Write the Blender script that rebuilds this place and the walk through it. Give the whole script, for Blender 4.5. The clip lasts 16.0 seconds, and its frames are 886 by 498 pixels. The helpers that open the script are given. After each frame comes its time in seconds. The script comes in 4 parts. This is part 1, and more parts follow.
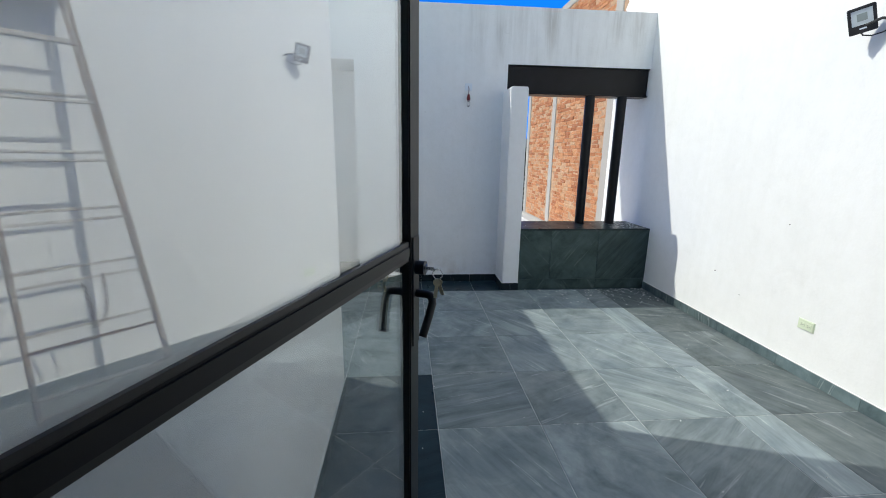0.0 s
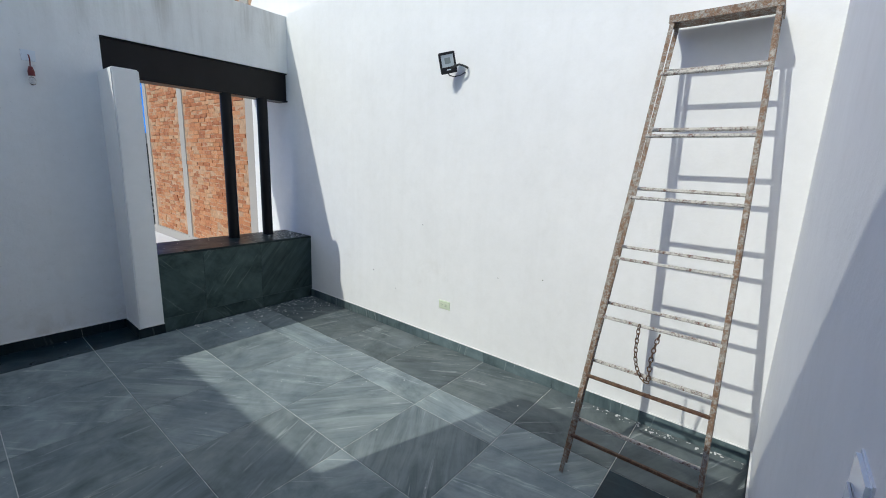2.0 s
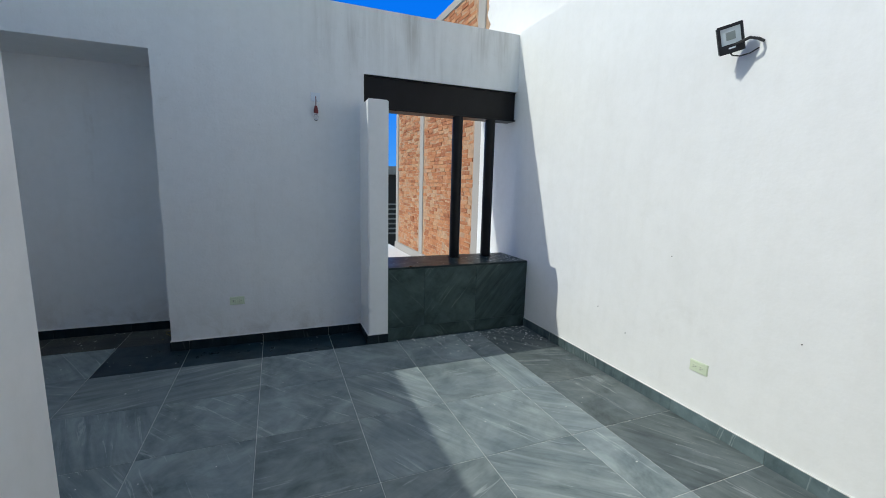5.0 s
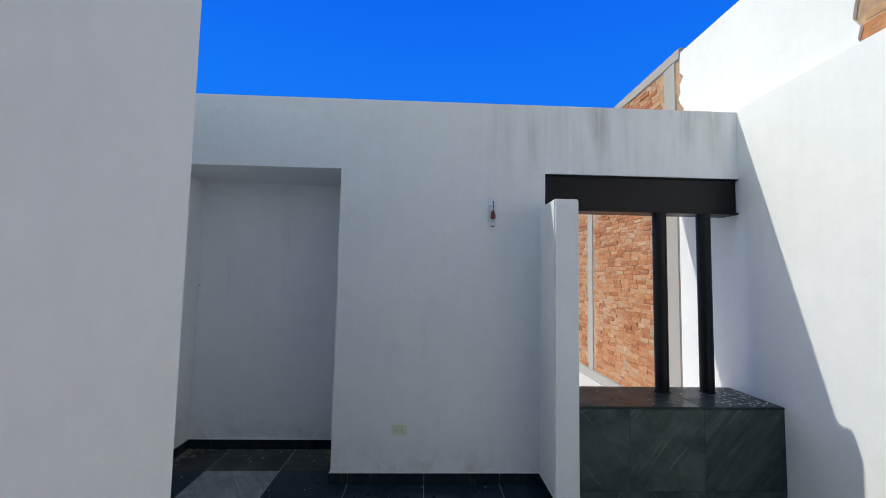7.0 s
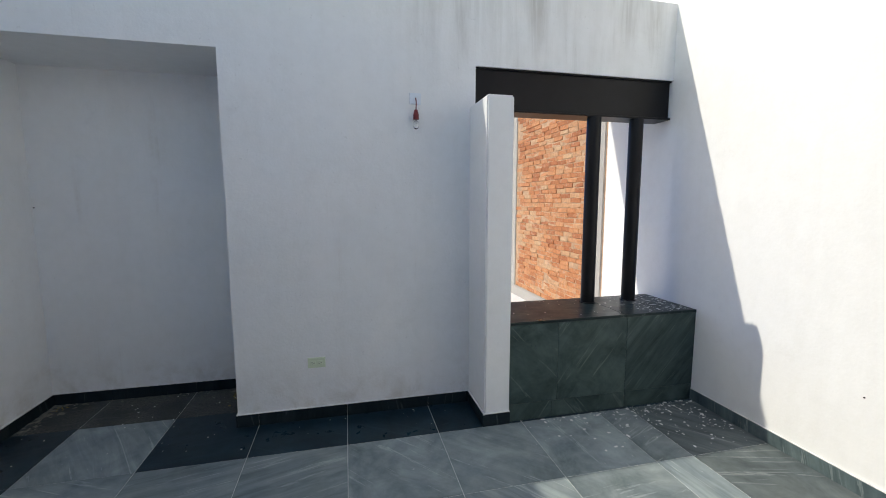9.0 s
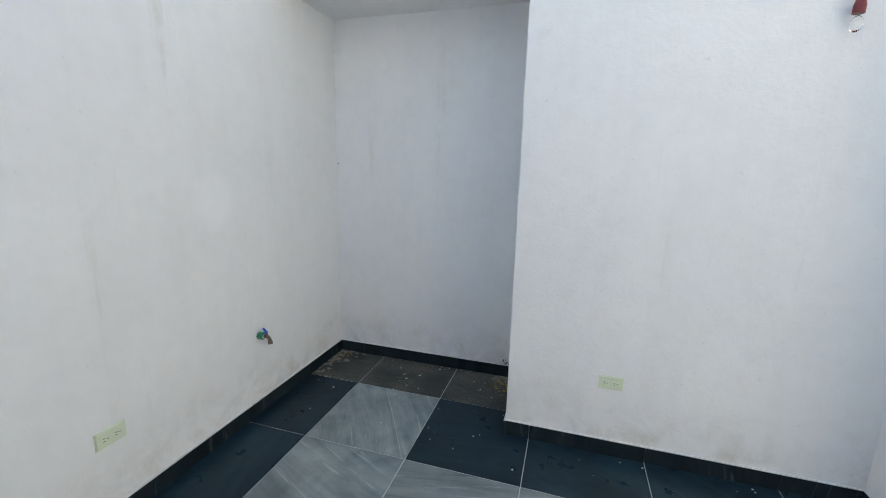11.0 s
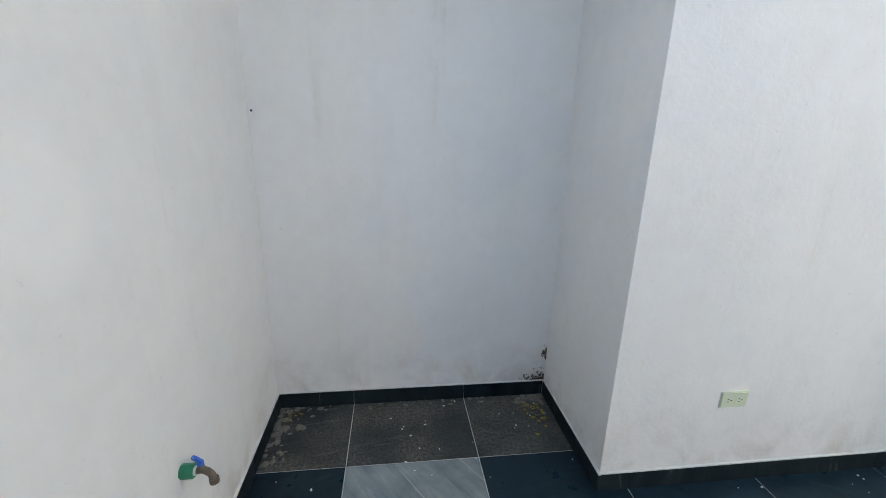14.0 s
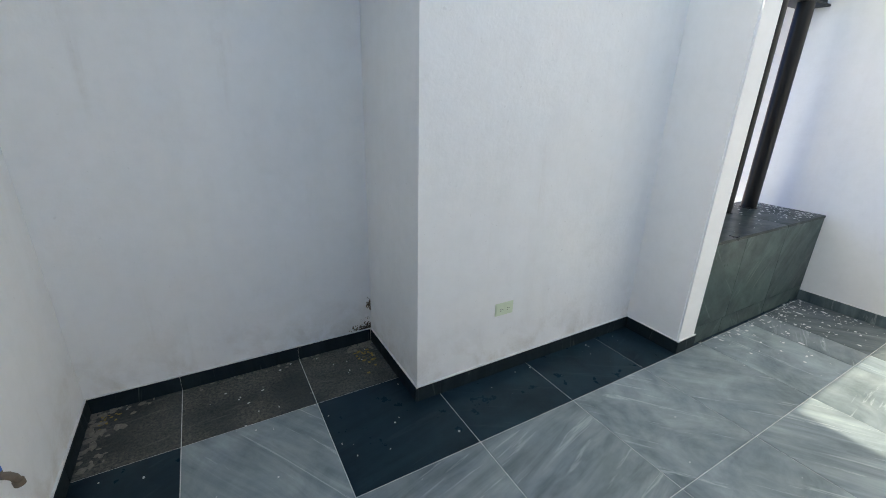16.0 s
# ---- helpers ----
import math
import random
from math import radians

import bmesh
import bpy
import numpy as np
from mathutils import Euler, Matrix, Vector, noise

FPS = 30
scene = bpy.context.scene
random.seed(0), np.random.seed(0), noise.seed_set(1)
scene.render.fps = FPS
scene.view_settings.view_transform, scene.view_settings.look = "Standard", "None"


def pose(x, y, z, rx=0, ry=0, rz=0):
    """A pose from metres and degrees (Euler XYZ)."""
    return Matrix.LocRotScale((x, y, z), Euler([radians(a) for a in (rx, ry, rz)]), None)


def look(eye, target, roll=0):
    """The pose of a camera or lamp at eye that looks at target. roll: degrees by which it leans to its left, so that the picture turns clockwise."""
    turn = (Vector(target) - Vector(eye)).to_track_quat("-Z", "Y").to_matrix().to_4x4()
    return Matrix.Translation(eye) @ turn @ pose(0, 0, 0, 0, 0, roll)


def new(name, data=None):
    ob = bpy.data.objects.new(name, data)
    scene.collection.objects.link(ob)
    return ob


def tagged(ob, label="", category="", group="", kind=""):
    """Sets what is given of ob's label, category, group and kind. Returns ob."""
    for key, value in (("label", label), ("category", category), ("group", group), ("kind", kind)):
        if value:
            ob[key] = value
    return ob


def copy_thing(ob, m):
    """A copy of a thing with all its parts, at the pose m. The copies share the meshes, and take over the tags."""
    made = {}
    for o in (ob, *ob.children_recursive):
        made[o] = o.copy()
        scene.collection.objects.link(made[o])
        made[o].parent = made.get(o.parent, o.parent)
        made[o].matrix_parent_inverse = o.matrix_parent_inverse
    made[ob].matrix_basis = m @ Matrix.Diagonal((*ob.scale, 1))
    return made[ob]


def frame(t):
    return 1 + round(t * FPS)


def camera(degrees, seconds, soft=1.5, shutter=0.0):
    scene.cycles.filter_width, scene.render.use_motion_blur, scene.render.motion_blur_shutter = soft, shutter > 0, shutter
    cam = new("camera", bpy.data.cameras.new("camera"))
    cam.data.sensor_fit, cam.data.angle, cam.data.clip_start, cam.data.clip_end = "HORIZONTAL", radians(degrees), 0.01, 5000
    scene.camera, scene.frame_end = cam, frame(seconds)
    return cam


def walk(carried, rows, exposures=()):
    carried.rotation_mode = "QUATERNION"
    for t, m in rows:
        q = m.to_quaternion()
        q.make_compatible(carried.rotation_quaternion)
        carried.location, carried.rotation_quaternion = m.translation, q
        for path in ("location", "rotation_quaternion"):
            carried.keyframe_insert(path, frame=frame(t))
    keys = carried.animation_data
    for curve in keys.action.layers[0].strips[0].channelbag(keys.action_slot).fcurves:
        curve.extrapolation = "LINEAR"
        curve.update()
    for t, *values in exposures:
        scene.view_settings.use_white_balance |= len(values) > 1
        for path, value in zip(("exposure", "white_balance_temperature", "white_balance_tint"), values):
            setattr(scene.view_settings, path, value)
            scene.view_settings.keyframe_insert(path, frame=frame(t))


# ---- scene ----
cam = camera(94.0, 16.0, soft=0.95)
PATH = [
    (0, (0.287, -0.066, 1.526), (0.463, 1.876, 1.079), 0.9),
    (0.5, (0.311, 0.087, 1.527), (0.82, 1.971, 1.09), 1.1),
    (1, (0.333, 0.246, 1.565), (1.302, 1.939, 1.122), 1.5),
    (1.5, (0.358, 0.284, 1.597), (1.688, 1.709, 1.147), 1.9),
    (2, (0.39, 0.3, 1.594), (1.92, 1.523, 1.191), 2.3),
    (2.5, (0.423, 0.309, 1.616), (2.047, 1.436, 1.311), 2.4),
    (3, (0.429, 0.307, 1.641), (2.046, 1.461, 1.417), 2.3),
    (3.5, (0.403, 0.329, 1.625), (1.916, 1.617, 1.394), 2.2),
    (4, (0.396, 0.397, 1.595), (1.713, 1.878, 1.328), 1.9),
    (4.5, (0.519, 0.524, 1.546), (1.561, 2.205, 1.248), 1.5),
    (5, (0.617, 0.726, 1.506), (1.361, 2.557, 1.198), 1.4),
    (5.2, (0.613, 0.82, 1.499), (1.24, 2.694, 1.19), 1.4),
    (7.3, (0.441, 1.452, 1.629), (0.508, 3.442, 1.808), 1.1),
    (7.5, (0.446, 1.461, 1.623), (0.741, 3.431, 1.805), 0.4),
    (8, (0.458, 1.491, 1.629), (1.306, 3.302, 1.669), 0.3),
    (8.5, (0.475, 1.588, 1.573), (1.35, 3.382, 1.45), 0.4),
    (9, (0.492, 1.849, 1.547), (0.945, 3.783, 1.321), -0.1),
    (9.5, (0.455, 2.051, 1.556), (0.561, 4.025, 1.25), -0.0),
    (10, (0.329, 2.283, 1.551), (0.233, 4.251, 1.206), 0.1),
    (10.2, (0.262, 2.36, 1.539), (0.07, 4.32, 1.189), 0.2),
    (12.3, (-0.459, 3.13, 1.487), (-1.357, 4.848, 0.993), 1.8),
    (12.5, (-0.529, 3.213, 1.482), (-1.424, 4.929, 0.976), 1.4),
    (13, (-0.766, 3.431, 1.499), (-1.472, 5.226, 0.97), 1.3),
    (13.5, (-0.982, 3.508, 1.503), (-1.278, 5.402, 0.934), 1.2),
    (14, (-1.115, 3.508, 1.466), (-0.879, 5.409, 0.893), 1.3),
    (14.2, (-1.117, 3.491, 1.472), (-0.683, 5.355, 0.894), 1.4),
    (14.5, (-1.067, 3.433, 1.47), (-0.37, 5.217, 0.896), 1.1),
    (15, (-0.959, 3.323, 1.454), (0.082, 4.926, 0.866), 1.1),
    (15.5, (-0.935, 3.23, 1.424), (0.213, 4.752, 0.82), 1.2),
    (16, (-1.07, 3.218, 1.495), (-0.12, 4.841, 0.814), 1.6),
]
walk(cam, [(t, look(eye, target, roll)) for t, eye, target, roll in PATH], [
    (0.0, 0.5, 6850, 3), (0.5, 0.42, 6800, 3), (1.0, 0.28, 6750, 4), (2.5, 0.06, 6700, 2), (4.0, 0.0, 6700, 0), (5.2, 0.12, 6750, 1), (7.4, 0.18, 7000, 5), (8.5, 0.12, 7050, 7), (9.0, 0.55, 7500, 6), (9.5, 1.05, 7600, 3), (12.3, 1.65, 8400, 6), (14.0, 1.72, 8250, 5), (15.0, 1.5, 8000, 3), (15.5, 1.34, 7900, 3), (16.0, 1.44, 7900, 3)])

# ---- world, sun and exposure ----
SUN_WAY = Vector((1.03, -0.325, -1.0))
world = bpy.data.worlds.new("world")
scene.world = world
world.use_nodes = True
sky = world.node_tree.nodes.new("ShaderNodeTexSky")
sky.sky_type = 'NISHITA'
sky.sun_disc = False
sky.sun_elevation = math.atan2(1.0, math.hypot(1.03, 0.325))
sky.sun_rotation = math.atan2(-1.03, 0.325) % (2 * math.pi)
sky.altitude = 900
sky.dust_density = 2.2
sky.air_density = 1.2
sky.ozone_density = 0.5
world.node_tree.links.new(sky.outputs[0], world.node_tree.nodes["Background"].inputs[0])
world.node_tree.nodes["Background"].inputs[1].default_value = 0.14
sun = new("sun", bpy.data.lights.new("sun", "SUN"))
sun.data.energy = 2.15
sun.data.angle = radians(0.53)
sun.data.color = (1.0, 0.995, 0.99)
sun.matrix_world = look(-SUN_WAY * 10, (0, 0, 0))


# ---- materials ----
def node_material(name):
    m = bpy.data.materials.new(name)
    m.use_nodes = True
    nt = m.node_tree
    return m, nt, nt.nodes["Principled BSDF"]


def link(nt, a, b):
    nt.links.new(a, b)


def noise_node(nt, vec, scale, detail=4.0, rough=0.55, distortion=0.0):
    n = nt.nodes.new("ShaderNodeTexNoise")
    n.inputs["Scale"].default_value = scale
    n.inputs["Detail"].default_value = detail
    n.inputs["Roughness"].default_value = rough
    n.inputs["Distortion"].default_value = distortion
    link(nt, vec, n.inputs["Vector"])
    return n.outputs["Fac"]


def ramp(nt, fac, stops):
    r = nt.nodes.new("ShaderNodeValToRGB")
    els = r.color_ramp.elements
    while len(els) < len(stops):
        els.new(0.5)
    for e, (p, c) in zip(els, stops):
        e.position = p
        e.color = (*c, 1) if len(c) == 3 else c
    link(nt, fac, r.inputs["Fac"])
    return r.outputs["Color"]


def mapped(nt, vec, scale=(1, 1, 1), rot=(0, 0, 0)):
    n = nt.nodes.new("ShaderNodeMapping")
    n.inputs["Scale"].default_value = scale
    n.inputs["Rotation"].default_value = [radians(a) for a in rot]
    link(nt, vec, n.inputs["Vector"])
    return n.outputs["Vector"]


def mix(nt, kind, fac, a, b):
    n = nt.nodes.new("ShaderNodeMix")
    n.data_type = 'RGBA'
    n.blend_type = kind
    for sock, val in ((n.inputs["Factor"], fac), (n.inputs["A"], a), (n.inputs["B"], b)):
        if isinstance(val, (int, float)):
            sock.default_value = val
        elif isinstance(val, tuple):
            sock.default_value = (*val, 1)
        else:
            link(nt, val, sock)
    return n.outputs["Result"]


def arith(nt, op, a, b):
    n = nt.nodes.new("ShaderNodeMath")
    n.operation = op
    for sock, val in ((n.inputs[0], a), (n.inputs[1], b)):
        if isinstance(val, (int, float)):
            sock.default_value = val
        else:
            link(nt, val, sock)
    return n.outputs[0]


def bump(nt, bsdf, height, strength, distance):
    n = nt.nodes.new("ShaderNodeBump")
    n.inputs["Strength"].default_value = strength
    n.inputs["Distance"].default_value = distance
    link(nt, height, n.inputs["Height"])
    link(nt, n.outputs["Normal"], bsdf.inputs["Normal"])


def coords(nt, kind="Object"):
    return nt.nodes.new("ShaderNodeTexCoord").outputs[kind]


def random_shift(nt, vec, amount=40.0):
    """The vector moved by each object's own random number, so that alike pieces differ."""
    info = nt.nodes.new("ShaderNodeObjectInfo")
    comb = nt.nodes.new("ShaderNodeCombineXYZ")
    link(nt, arith(nt, 'MULTIPLY', info.outputs["Random"], amount), comb.inputs[0])
    link(nt, arith(nt, 'MULTIPLY', info.outputs["Random"], amount * 1.7), comb.inputs[1])
    add = nt.nodes.new("ShaderNodeVectorMath")
    link(nt, vec, add.inputs[0])
    link(nt, comb.outputs[0], add.inputs[1])
    return add.outputs[0], info.outputs["Random"]


def plaster(name, tone, drips=False, grain=0.22, rough=0.85, damp=False, fresh=None):
    m, nt, b = node_material(name)
    v = coords(nt)
    big = noise_node(nt, v, 0.9, 5, 0.6)
    fine = noise_node(nt, v, 14, 5, 0.65)
    dark = tuple(c * 0.95 for c in tone)
    col = ramp(nt, big, [(0.35, dark), (0.62, tone)])
    col = mix(nt, 'MULTIPLY', 0.4, col, ramp(nt, fine, [(0.3, (0.93, 0.93, 0.92)), (0.6, (1, 1, 1))]))
    mid = noise_node(nt, mapped(nt, v, (1, 1, 0.6)), 5.5, 6, 0.7)
    col = mix(nt, 'MULTIPLY', 0.2, col, ramp(nt, mid, [(0.34, (0.93, 0.93, 0.925)), (0.5, (1, 1, 1))]))
    # scattered grey scuffs
    scuff = noise_node(nt, v, 2.6, 8, 0.74, 0.6)
    col = mix(nt, 'MULTIPLY', 0.5, col, ramp(nt, scuff, [(0.6, (1, 1, 1)), (0.74, (0.9, 0.895, 0.88))]))
    # faint vertical rain marks
    streak = noise_node(nt, mapped(nt, v, (6, 6, 0.35)), 1.6, 4, 0.6)
    col = mix(nt, 'MULTIPLY', 0.16, col, ramp(nt, streak, [(0.36, (0.92, 0.915, 0.9)), (0.52, (1, 1, 1))]))
    if drips:
        sep = nt.nodes.new("ShaderNodeSeparateXYZ")
        link(nt, v, sep.inputs[0])
        z_in = nt.nodes.new("ShaderNodeMapRange")
        z_in.inputs["From Min"].default_value, z_in.inputs["From Max"].default_value = 2.3, 2.95
        link(nt, sep.outputs[2], z_in.inputs["Value"])
        x_in = nt.nodes.new("ShaderNodeMapRange")
        x_in.inputs["From Min"].default_value, x_in.inputs["From Max"].default_value = 0.7, 1.5
        link(nt, sep.outputs[0], x_in.inputs["Value"])
        run = noise_node(nt, mapped(nt, v, (5.5, 5.5, 0.45)), 1.4, 5, 0.62, 0.5)
        run = ramp(nt, run, [(0.38, (1, 1, 1)), (0.47, (0.4, 0.4, 0.4)), (0.6, (0, 0, 0))])
        where = ramp(nt, noise_node(nt, mapped(nt, v, (1, 1, 0.5)), 1.9, 3, 0.5), [(0.36, (0.15, 0.15, 0.15)), (0.58, (1, 1, 1))])
        amount = arith(nt, 'MULTIPLY', arith(nt, 'MULTIPLY', z_in.outputs[0], x_in.outputs[0]), arith(nt, 'MULTIPLY', run, where))
        col = mix(nt, 'MIX', arith(nt, 'MULTIPLY', amount, 0.62), col, (0.47, 0.45, 0.41))
    if damp:
        sep2 = nt.nodes.new("ShaderNodeSeparateXYZ")
        link(nt, v, sep2.inputs[0])
        low = nt.nodes.new("ShaderNodeMapRange")
        low.inputs["From Min"].default_value, low.inputs["From Max"].default_value = 0.5, 0.09
        link(nt, sep2.outputs[2], low.inputs["Value"])
        blot = ramp(nt, noise_node(nt, v, 4.5, 8, 0.72, 0.4), [(0.47, (0, 0, 0)), (0.66, (1, 1, 1))])
        tide = arith(nt, 'MULTIPLY', blot, arith(nt, 'POWER', low.outputs[0], 1.6))
        col = mix(nt, 'MIX', arith(nt, 'MULTIPLY', tide, 0.5), col, (0.52, 0.47, 0.39))
        trail = noise_node(nt, mapped(nt, v, (7, 7, 0.3)), 1.1, 5, 0.6, 0.3)
        trail = arith(nt, 'MULTIPLY', ramp(nt, trail, [(0.62, (0, 0, 0)), (0.74, (1, 1, 1))]), ramp(nt, noise_node(nt, v, 6, 6, 0.7), [(0.42, (0, 0, 0)), (0.62, (1, 1, 1))]))
        col = mix(nt, 'MIX', arith(nt, 'MULTIPLY', trail, 0.35), col, (0.58, 0.53, 0.46))
        pit = ramp(nt, noise_node(nt, v, 38, 3, 0.6), [(0.69, (0, 0, 0)), (0.73, (1, 1, 1))])
        col = mix(nt, 'MIX', arith(nt, 'MULTIPLY', pit, 0.25), col, (0.55, 0.54, 0.52))
    if fresh:
        # a rubbed patch of newer paint, given by its centre and half size
        near = nt.nodes.new("ShaderNodeVectorMath")
        near.operation = 'SUBTRACT'
        link(nt, v, near.inputs[0])
        near.inputs[1].default_value = fresh[0]
        oval = nt.nodes.new("ShaderNodeVectorMath")
        oval.operation = 'LENGTH'
        link(nt, mapped(nt, near.outputs[0], fresh[1]), oval.inputs[0])
        edge = arith(nt, 'ADD', oval.outputs["Value"], arith(nt, 'MULTIPLY', noise_node(nt, v, 7, 4, 0.6), 0.35))
        col = mix(nt, 'MIX', arith(nt, 'MULTIPLY', ramp(nt, edge, [(0.6, (1, 1, 1)), (1.1, (0, 0, 0))]), 0.42), col, (0.96, 0.96, 0.955))
    link(nt, col, b.inputs["Base Color"])
    b.inputs["Roughness"].default_value = rough
    lump = noise_node(nt, v, 55, 4, 0.6)
    soft = noise_node(nt, v, 5, 3, 0.5)
    bump(nt, b, arith(nt, 'ADD', arith(nt, 'MULTIPLY', soft, 2.0), lump), grain, 0.004)
    return m


def slate(name, base, pale, vein, rough=0.38, dirt=0.0, angle=28, upright=False, turn=2.2, gloss=0.12, lines=0.34):
    m, nt, b = node_material(name)
    v, rnd = random_shift(nt, mapped(nt, coords(nt), (1, 1, 1), (90, 0, 0)) if upright else coords(nt))
    spin = nt.nodes.new("ShaderNodeVectorRotate")
    spin.rotation_type = 'Z_AXIS'
    link(nt, v, spin.inputs["Vector"])
    link(nt, arith(nt, 'ADD', arith(nt, 'MULTIPLY', arith(nt, 'SUBTRACT', rnd, 0.5), turn), radians(angle)), spin.inputs["Angle"])
    v2 = spin.outputs[0]
    long = mapped(nt, v2, (0.9, 7.5, 4.0))
    streaks = noise_node(nt, long, 1.7, 10, 0.66, 0.7)
    blotch = noise_node(nt, v, 3.4, 9, 0.68, 0.5)
    share = nt.nodes.new("ShaderNodeMapRange")
    share.inputs["From Min"].default_value, share.inputs["From Max"].default_value = 0.2, 0.75
    share.inputs["To Min"].default_value, share.inputs["To Max"].default_value = 0.3, 0.85
    link(nt, arith(nt, 'FRACT', arith(nt, 'MULTIPLY', rnd, 7.3), 0.0), share.inputs["Value"])
    layer = mix(nt, 'MIX', share.outputs[0], streaks, blotch)
    col = ramp(nt, layer, [(0.26, base), (0.5, tuple((a + c) / 2 for a, c in zip(base, pale))), (0.74, pale)])
    thin = noise_node(nt, mapped(nt, v2, (0.8, 13.0, 4.0), (0, 0, 4)), 1.7, 7, 0.6, 0.9)
    line = ramp(nt, thin, [(0.61, (0, 0, 0)), (0.65, (1, 1, 1)), (0.68, (0, 0, 0))])
    col = mix(nt, 'MIX', arith(nt, 'MULTIPLY', line, lines), col, vein)
    cloud = noise_node(nt, v, 2.2, 4, 0.6)
    col = mix(nt, 'MULTIPLY', 0.7, col, ramp(nt, cloud, [(0.3, (0.72, 0.75, 0.8)), (0.65, (1.1, 1.08, 1.05))]))
    shade = nt.nodes.new("ShaderNodeMapRange")
    shade.inputs["To Min"].default_value, shade.inputs["To Max"].default_value = 0.86, 1.14
    link(nt, rnd, shade.inputs["Value"])
    col = mix(nt, 'MULTIPLY', 1.0, col, shade.outputs[0])
    grain = noise_node(nt, v, 130, 3, 0.6)
    if dirt:
        spots = noise_node(nt, v, 75, 8, 0.8)
        patch = noise_node(nt, v, 3.0, 3, 0.5)
        amount = arith(nt, 'MULTIPLY', ramp(nt, spots, [(0.4, (0.1, 0.1, 0.1)), (0.64, (1, 1, 1))]), ramp(nt, patch, [(0.36, (0.25, 0.25, 0.25)), (0.64, (1, 1, 1))]))
        col = mix(nt, 'MIX', arith(nt, 'MULTIPLY', amount, dirt), col, (0.26, 0.245, 0.2))
    link(nt, col, b.inputs["Base Color"])
    wear = ramp(nt, noise_node(nt, v, 6, 5, 0.65), [(0.3, (rough - 0.08,) * 3), (0.7, (rough + 0.14,) * 3)])
    link(nt, wear, b.inputs["Roughness"])
    b.inputs["Specular IOR Level"].default_value = gloss
    bump(nt, b, arith(nt, 'ADD', layer, arith(nt, 'MULTIPLY', grain, 0.25)), 0.25, 0.003)
    return m


def plain(name, color, rough=0.5, metal=0.0, vary=0.12, scale=9.0, relief=0.0, gloss=0.5):
    m, nt, b = node_material(name)
    v, rnd = random_shift(nt, coords(nt), 9.0)
    n = noise_node(nt, v, scale, 5, 0.6)
    lo = tuple(c * (1 - vary) for c in color)
    hi = tuple(min(1.0, c * (1 + vary)) for c in color)
    link(nt, ramp(nt, n, [(0.3, lo), (0.7, hi)]), b.inputs["Base Color"])
    b.inputs["Roughness"].default_value = rough
    b.inputs["Metallic"].default_value = metal
    b.inputs["Specular IOR Level"].default_value = gloss
    if relief:
        bump(nt, b, noise_node(nt, v, scale * 6, 4, 0.6), relief, 0.003)
    return m


def brick_material():
    m, nt, b = node_material("brick_clay")
    v, rnd = random_shift(nt, coords(nt), 60.0)
    geo = nt.nodes.new("ShaderNodeNewGeometry")
    pick = arith(nt, 'FRACT', arith(nt, 'ADD', rnd, geo.outputs["Random Per Island"]), 0.0)
    tone = ramp(nt, pick, [(0.0, (0.36, 0.13, 0.055)), (0.35, (0.47, 0.195, 0.085)), (0.75, (0.52, 0.25, 0.12)), (1.0, (0.5, 0.33, 0.2))])
    n = noise_node(nt, v, 24, 6, 0.68)
    tone = mix(nt, 'MULTIPLY', 0.9, tone, ramp(nt, n, [(0.3, (0.7, 0.66, 0.62)), (0.6, (1.08, 1.05, 1.0))]))
    smear = noise_node(nt, v, 15, 7, 0.7)
    tone = mix(nt, 'MIX', arith(nt, 'MULTIPLY', ramp(nt, smear, [(0.54, (0, 0, 0)), (0.68, (1, 1, 1))]), 0.5), tone, (0.54, 0.41, 0.31))
    link(nt, tone, b.inputs["Base Color"])
    b.inputs["Roughness"].default_value = 0.92
    bump(nt, b, n, 0.6, 0.006)
    return m


def rusty(name, paint, rust, worn=0.0):
    m, nt, b = node_material(name)
    v, rnd = random_shift(nt, coords(nt), 7.0)
    n = noise_node(nt, v, 30, 8, 0.7)
    f = noise_node(nt, v, 120, 5, 0.75)
    k = arith(nt, 'ADD', n, arith(nt, 'MULTIPLY', arith(nt, 'SUBTRACT', f, 0.5), 0.5))
    col = ramp(nt, k, [(0.38 + worn, rust), (0.45 + worn, tuple(c * 1.6 for c in rust)), (0.51 + worn, tuple(c * 0.55 for c in paint)), (0.64 + worn, paint)])
    link(nt, col, b.inputs["Base Color"])
    b.inputs["Roughness"].default_value = 0.75
    b.inputs["Metallic"].default_value = 0.15
    bump(nt, b, k, 0.5, 0.003)
    return m


def glass_material(name, tint, rough=0.0, ior=1.5):
    m, nt, b = node_material(name)
    b.inputs["Base Color"].default_value = (*tint, 1)
    b.inputs["Transmission Weight"].default_value = 1.0
    b.inputs["Roughness"].default_value = rough
    b.inputs["IOR"].default_value = ior
    return m


